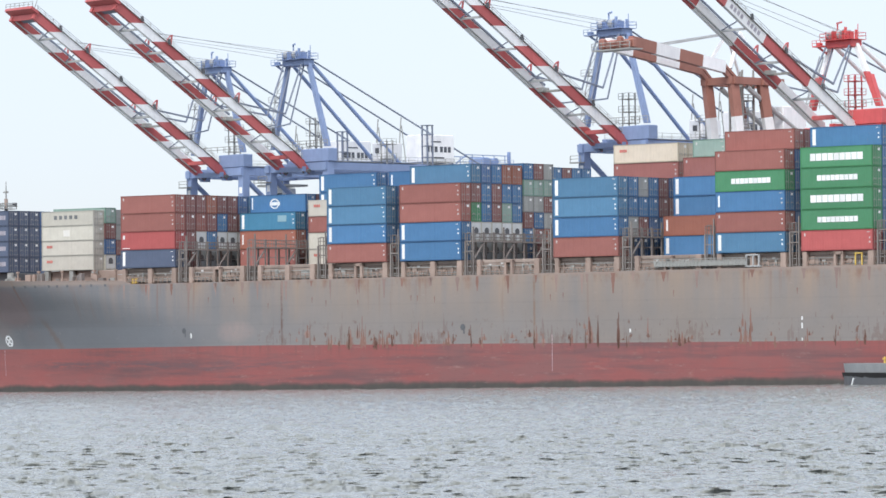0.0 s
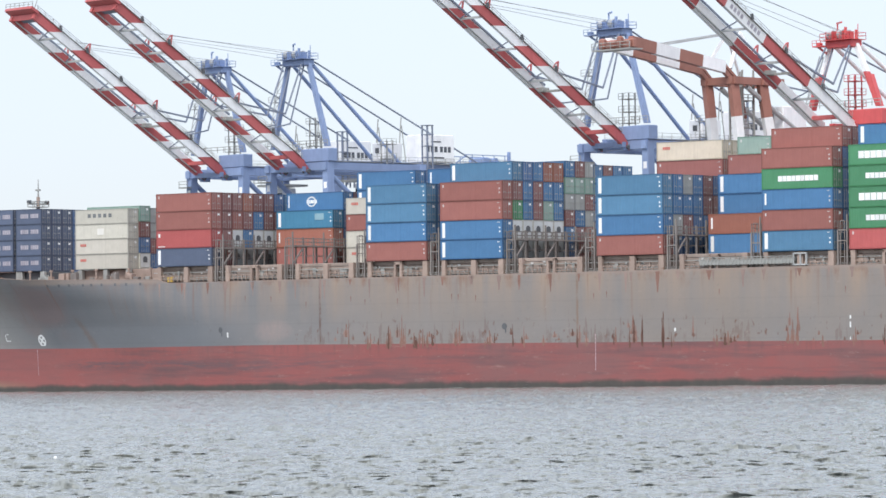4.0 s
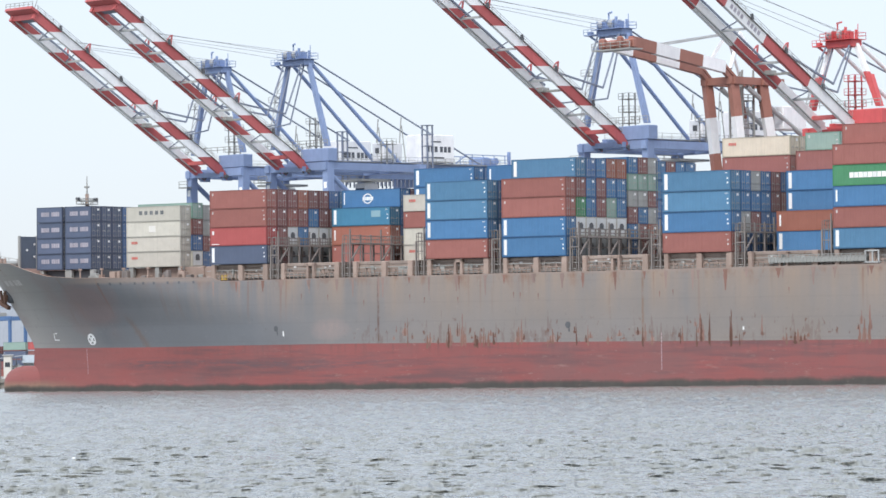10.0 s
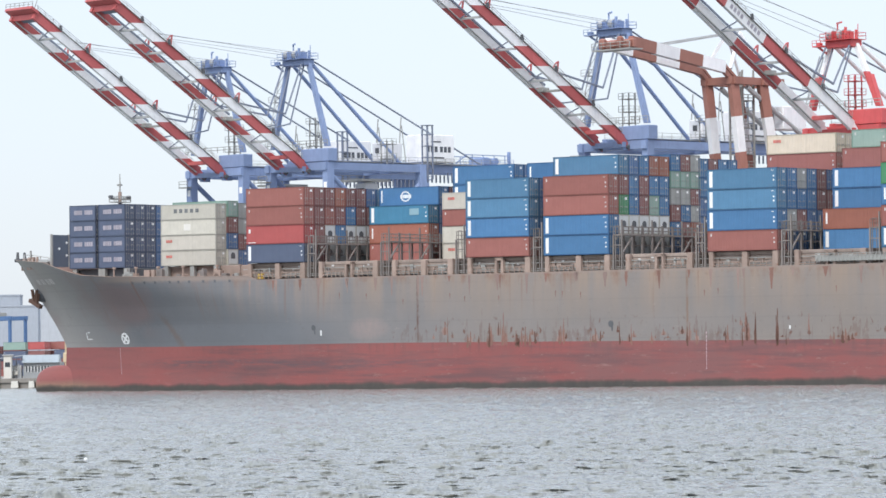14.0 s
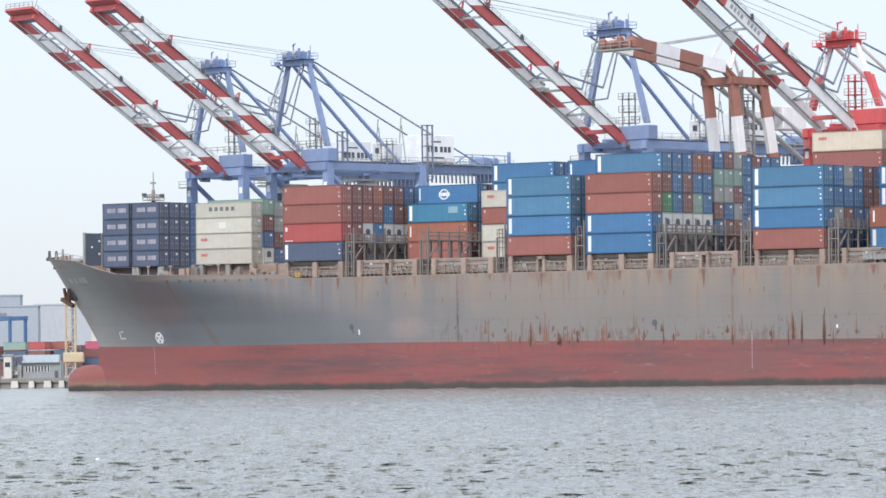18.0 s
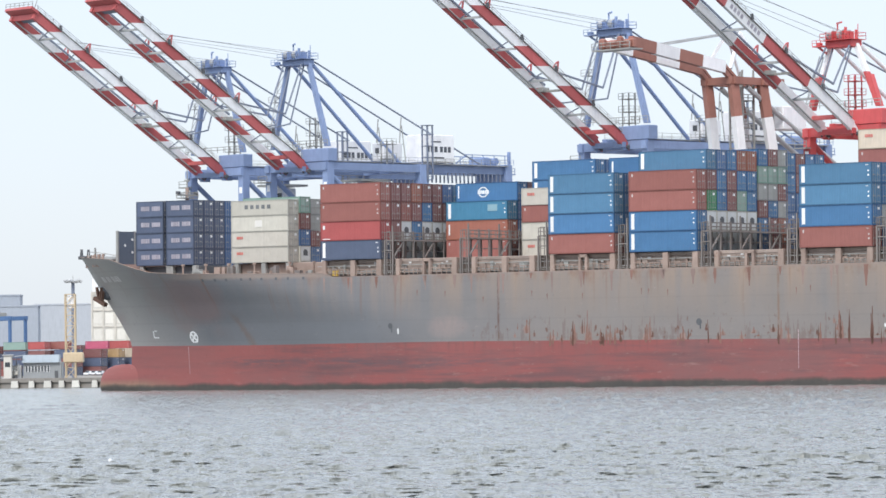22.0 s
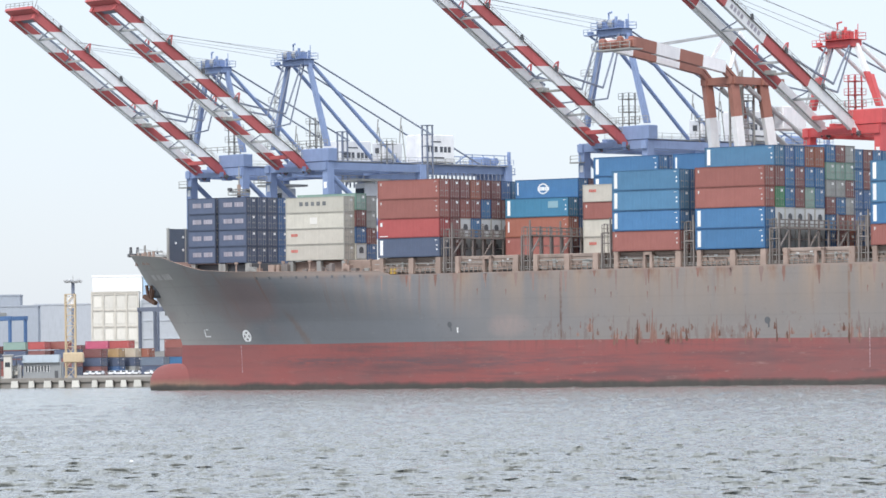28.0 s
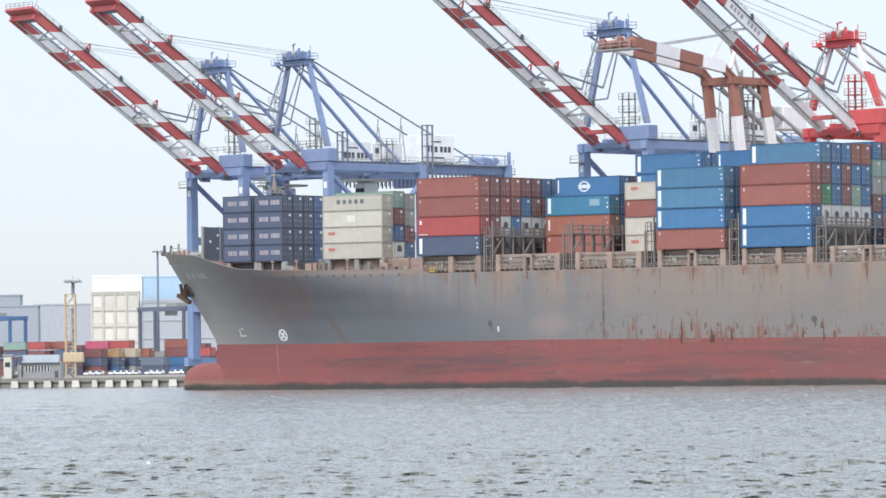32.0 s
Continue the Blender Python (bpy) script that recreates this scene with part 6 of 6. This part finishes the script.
def lattice_tower(x, y, top):
    t = thing("lattice_tower", "faded yellow steel lattice tower on the quay", "tower", Matrix.Translation((x, y, QUAY_Z)))
    h, w = top - QUAY_Z, 1.05
    for i, j in ((-1, -1), (1, -1), (1, 1), (-1, 1)):
        part("leg", Shape().beam((i * w, j * w, 0), (i * w, j * w, h), 0.3), TOWER_YELLOW, t)
    n = 8
    for k in range(n):
        z0, z1 = h * k / n, h * (k + 1) / n
        for (a, b), (c, d) in (((-1, -1), (1, -1)), ((1, -1), (1, 1)), ((1, 1), (-1, 1)), ((-1, 1), (-1, -1))):
            part("diagonal_brace", Shape().beam((a * w, b * w, z0), (c * w, d * w, z1), 0.14), TOWER_YELLOW, t)
            part("cross_bar", Shape().beam((a * w, b * w, z1), (c * w, d * w, z1), 0.16), TOWER_YELLOW, t)
    part("cabin", Shape().box(-0.3, 0.9, -0.8, 0.8, h - 3.0, h - 0.4), CRANE_WHITE, t)
    part("drum_platform", Shape().box(-1.6, 2.8, -1.4, 1.4, 3.4, 5.6, 0, 0.2), TOWER_YELLOW, t)


lattice_tower(-81.8, 899, 20.2)


def yard_gantry(x, y, span, top, mat, label):
    g = thing("yard_gantry", label, "gantry crane", Matrix.Translation((x, y, QUAY_Z)) @ Matrix.Rotation(-QUAY, 4, "Z"), "yard gantries")
    h = top - QUAY_Z
    for i in (0, span):
        for j in (0, 7):
            part("leg", Shape().beam((i, j, 0.8), (i, j, h), 1.0, 0.9), mat, g)
        part("sill", Shape().beam((i, -1, 1.2), (i, 8, 1.2), 0.8, 0.9), mat, g)
        for j in (0, 7):
            part("wheel", Shape().tube((i - 0.3, j, 0.6), (i + 0.3, j, 0.6), 0.6, n=12), RUBBER, g)
    for j in (0, 7):
        part("girder", Shape().beam((-1, j, h), (span + 1, j, h), 0.9, 1.5), mat, g)
    part("trolley", Shape().box(span * 0.55, span * 0.8, 1, 6, h + 0.7, h + 2.2, 0, 0.1).box(span * 0.5, span * 0.66, 1.5, 4, h - 2.4, h - 0.6), STEEL, g)


yard_gantry(-109.0, 1472, 24.5, 25.0, paint("slate_gantry_paint", (0.13, 0.15, 0.20)), "dark slate-blue rubber-tyred yard gantry crane")
yard_gantry(-189, 1510, 48.0, 22.6, PAL["deep"], "blue yard gantry crane")


HUT_WALL = paint("grey_hut_wall_paint", (0.34, 0.36, 0.37), 0.8, wear=0.1)
HUT_ROOF = paint("blue_grey_roof_sheet", (0.33, 0.385, 0.43), 0.6, wear=0.08)


def quay_hut(x, y):
    h = thing("quay_hut", "long grey quay hut with corrugated roof and narrow windows", "hut", Matrix.Translation((x, y, QUAY_Z)) @ Matrix.Diagonal((0.84, 1, 0.8, 1)))
    part("wall", Shape().box(0.6, 10.6, 0, 4, 0, 4.4), HUT_WALL, h)
    part("roof", Shape().loft([[(0.3, -0.6, 4.3), (9.8, -0.6, 4.3), (9.8, 4.5, 4.3), (0.3, 4.5, 4.3)], [(0.3, 0.4, 6.4), (9.8, 0.4, 6.4), (9.8, 3.6, 6.4), (0.3, 3.6, 6.4)]]), HUT_ROOF, h, "pale blue-grey corrugated roof")
    for i in range(17):
        part("roof_rib", Shape().beam((0.5 + i * 0.57, -0.62, 4.35), (0.5 + i * 0.57, 0.38, 6.42), 0.1, 0.08), HUT_ROOF, h)
    for i in range(8):
        w = part("window", Shape().box(1.2 + i * 0.8, 1.65 + i * 0.8, -0.06, 0.0, 1.9, 3.4), GLASS, h)
        part("window_frame", Shape().box(1.12 + i * 0.8, 1.2 + i * 0.8, -0.1, 0.0, 1.8, 3.5).box(1.65 + i * 0.8, 1.73 + i * 0.8, -0.1, 0.0, 1.8, 3.5), CRANE_WHITE, w)
    part("door", Shape().box(8.6, 9.5, -0.06, 0, 0, 2.1), DARK, h)
    part("pipe", Shape().tube((10.2, -0.2, 0), (10.2, -0.2, 4.4), 0.12, n=8), STEEL, h)
    a = thing("lean_to_shed", "low open shed with a pale sheet roof beside the hut", "shed", Matrix.Translation((x - 3.4, y - 1, QUAY_Z)) @ Matrix.Diagonal((0.8, 1, 0.85, 1)))
    part("roof", Shape().beam((-1.8, 1.5, 5.2), (4.6, 1.5, 5.9), 3.4, 0.18), CLAD_GREY, a)
    part("wall", Shape().box(1.2, 4.4, 0.6, 3.0, 0, 3.4), CRANE_GREY, a)
    for px in (-1.2, 1.0, 3.0):
        part("post", Shape().box(px, px + 0.25, 0, 0.25, 0, 5.2), DARK, a)
    part("stair", Shape().beam((1.6, -0.2, 0.2), (3.9, -0.2, 3.0), 0.5, 0.2).rail([(1.6, -0.5, 0.2), (3.9, -0.5, 3.0)], 0.9, 0.9, 0.05), STEEL, a)
    part("tank", Shape().box(1.8, 3.6, -0.4, 0.5, 1.0, 2.2, 0, 0.15), CLAD_WHITE, a)
    b = thing("cabin_tower", "small white control booth on the quay", "booth", Matrix.Translation((x - 3.4, y - 3, QUAY_Z)))
    part("wall", Shape().box(0, 1.7, 0, 2.2, 0, 5.0, 0, 0.1), CLAD_WHITE, b)
    part("window", Shape().box(0.3, 1.4, -0.05, 0, 2.6, 3.6), GLASS, b)
    part("eave", Shape().box(-0.3, 2.0, -0.3, 2.5, 5.0, 5.25, 0, 0.05), CRANE_GREY, b)


quay_hut(-90.8, 880)


def parked_car(x, y, turn):
    t = thing("parked_car", "white saloon car parked in a row on the quay", "car", Matrix.Translation((x, y, QUAY_Z)) @ Matrix.Rotation(turn, 4, "Z"), "cars parked in a row")
    part("body", Shape().loft([[(-0.85, -2.1, z), (0.85, -2.1, z), (0.88, 2.1, z), (-0.88, 2.1, z)] for z in (0.32, 0.85)]), CRANE_WHITE, t)
    part("cabin", Shape().loft([[(-0.8, -1.1, 0.85), (0.8, -1.1, 0.85), (0.8, 1.7, 0.85), (-0.8, 1.7, 0.85)], [(-0.62, -0.5, 1.45), (0.62, -0.5, 1.45), (0.62, 1.2, 1.45), (-0.62, 1.2, 1.45)]]), CRANE_WHITE, t)
    part("windscreen", Shape().add([(-0.7, -1.08, 0.92), (0.7, -1.08, 0.92), (0.58, -0.58, 1.42), (-0.58, -0.58, 1.42)], [(0, 1, 2, 3)]), GLASS, t)
    for i in (-0.8, 0.8):
        for j in (-1.35, 1.35):
            part("wheel", Shape().tube((i - 0.1, j, 0.32), (i + 0.1, j, 0.32), 0.32, n=12), RUBBER, t)


for i in range(17):
    if i not in (3, 9, 13):
        parked_car(-114.5 + i * 1.95, 1318 + (i % 3) * 0.8, -0.25)
for x, y, w, h in ((-110, 1336, 9, 2.6), (-97, 1340, 12, 2.6), (-84, 1338, 8, 2.2)):
    b = thing("flatbed_trailer", "low dark flatbed trailer parked in the yard", "trailer", Matrix.Translation((x, y, QUAY_Z)), "trailers in the yard")
    part("bed", Shape().box(0, w, 0, 2.4, 0.9, 1.35, 0, 0.05), DARK, b)
    for k in (0.8, 1.9, w - 1.0):
        part("wheel", Shape().tube((k, -0.05, 0.5), (k, 0.35, 0.5), 0.5, n=12), RUBBER, b)
    part("leg", Shape().box(w * 0.55, w * 0.55 + 0.2, 0.2, 0.5, 0.0, 0.9), STEEL, b)


# something small and white adrift
floaty = thing("floating_bottle", "small white plastic float adrift on the water", "float", Matrix.Translation((-15.9, 164.5, 0)))
part("body", Shape().loft([[(0.075 * r * math.cos(k * math.tau / 10), 0.075 * r * math.sin(k * math.tau / 10), z) for k in range(10)] for r, z in ((0.6, -0.05), (1.0, 0.02), (1.0, 0.07), (0.5, 0.11), (0.3, 0.12))]), BAR_WHITE, floaty, smooth=True)
part("cap", Shape().tube((0, 0, 0.12), (0, 0, 0.14), 0.02, n=8), BAR_DARK, floaty)


def motions():
    times = [0, 4, 8, 12, 16, 20, 24, 28, 32]
    for ob, m in MOVERS:
        walk(ob, [(t, ship_pose(t) @ m) for t in times])
    walk(water, [(0, pose(0, 0, 0)), (16, pose(1.0, -15.0, 0)), (32, pose(2.0, -30.0, 0))])
    walk(floaty, [(0, pose(-16.1, 164.3, 0)), (12, pose(-14.24, 159.8, 0)), (28, pose(-11.76, 153.7, 0)), (32, pose(-10.9, 150.6, 0))])


motions()
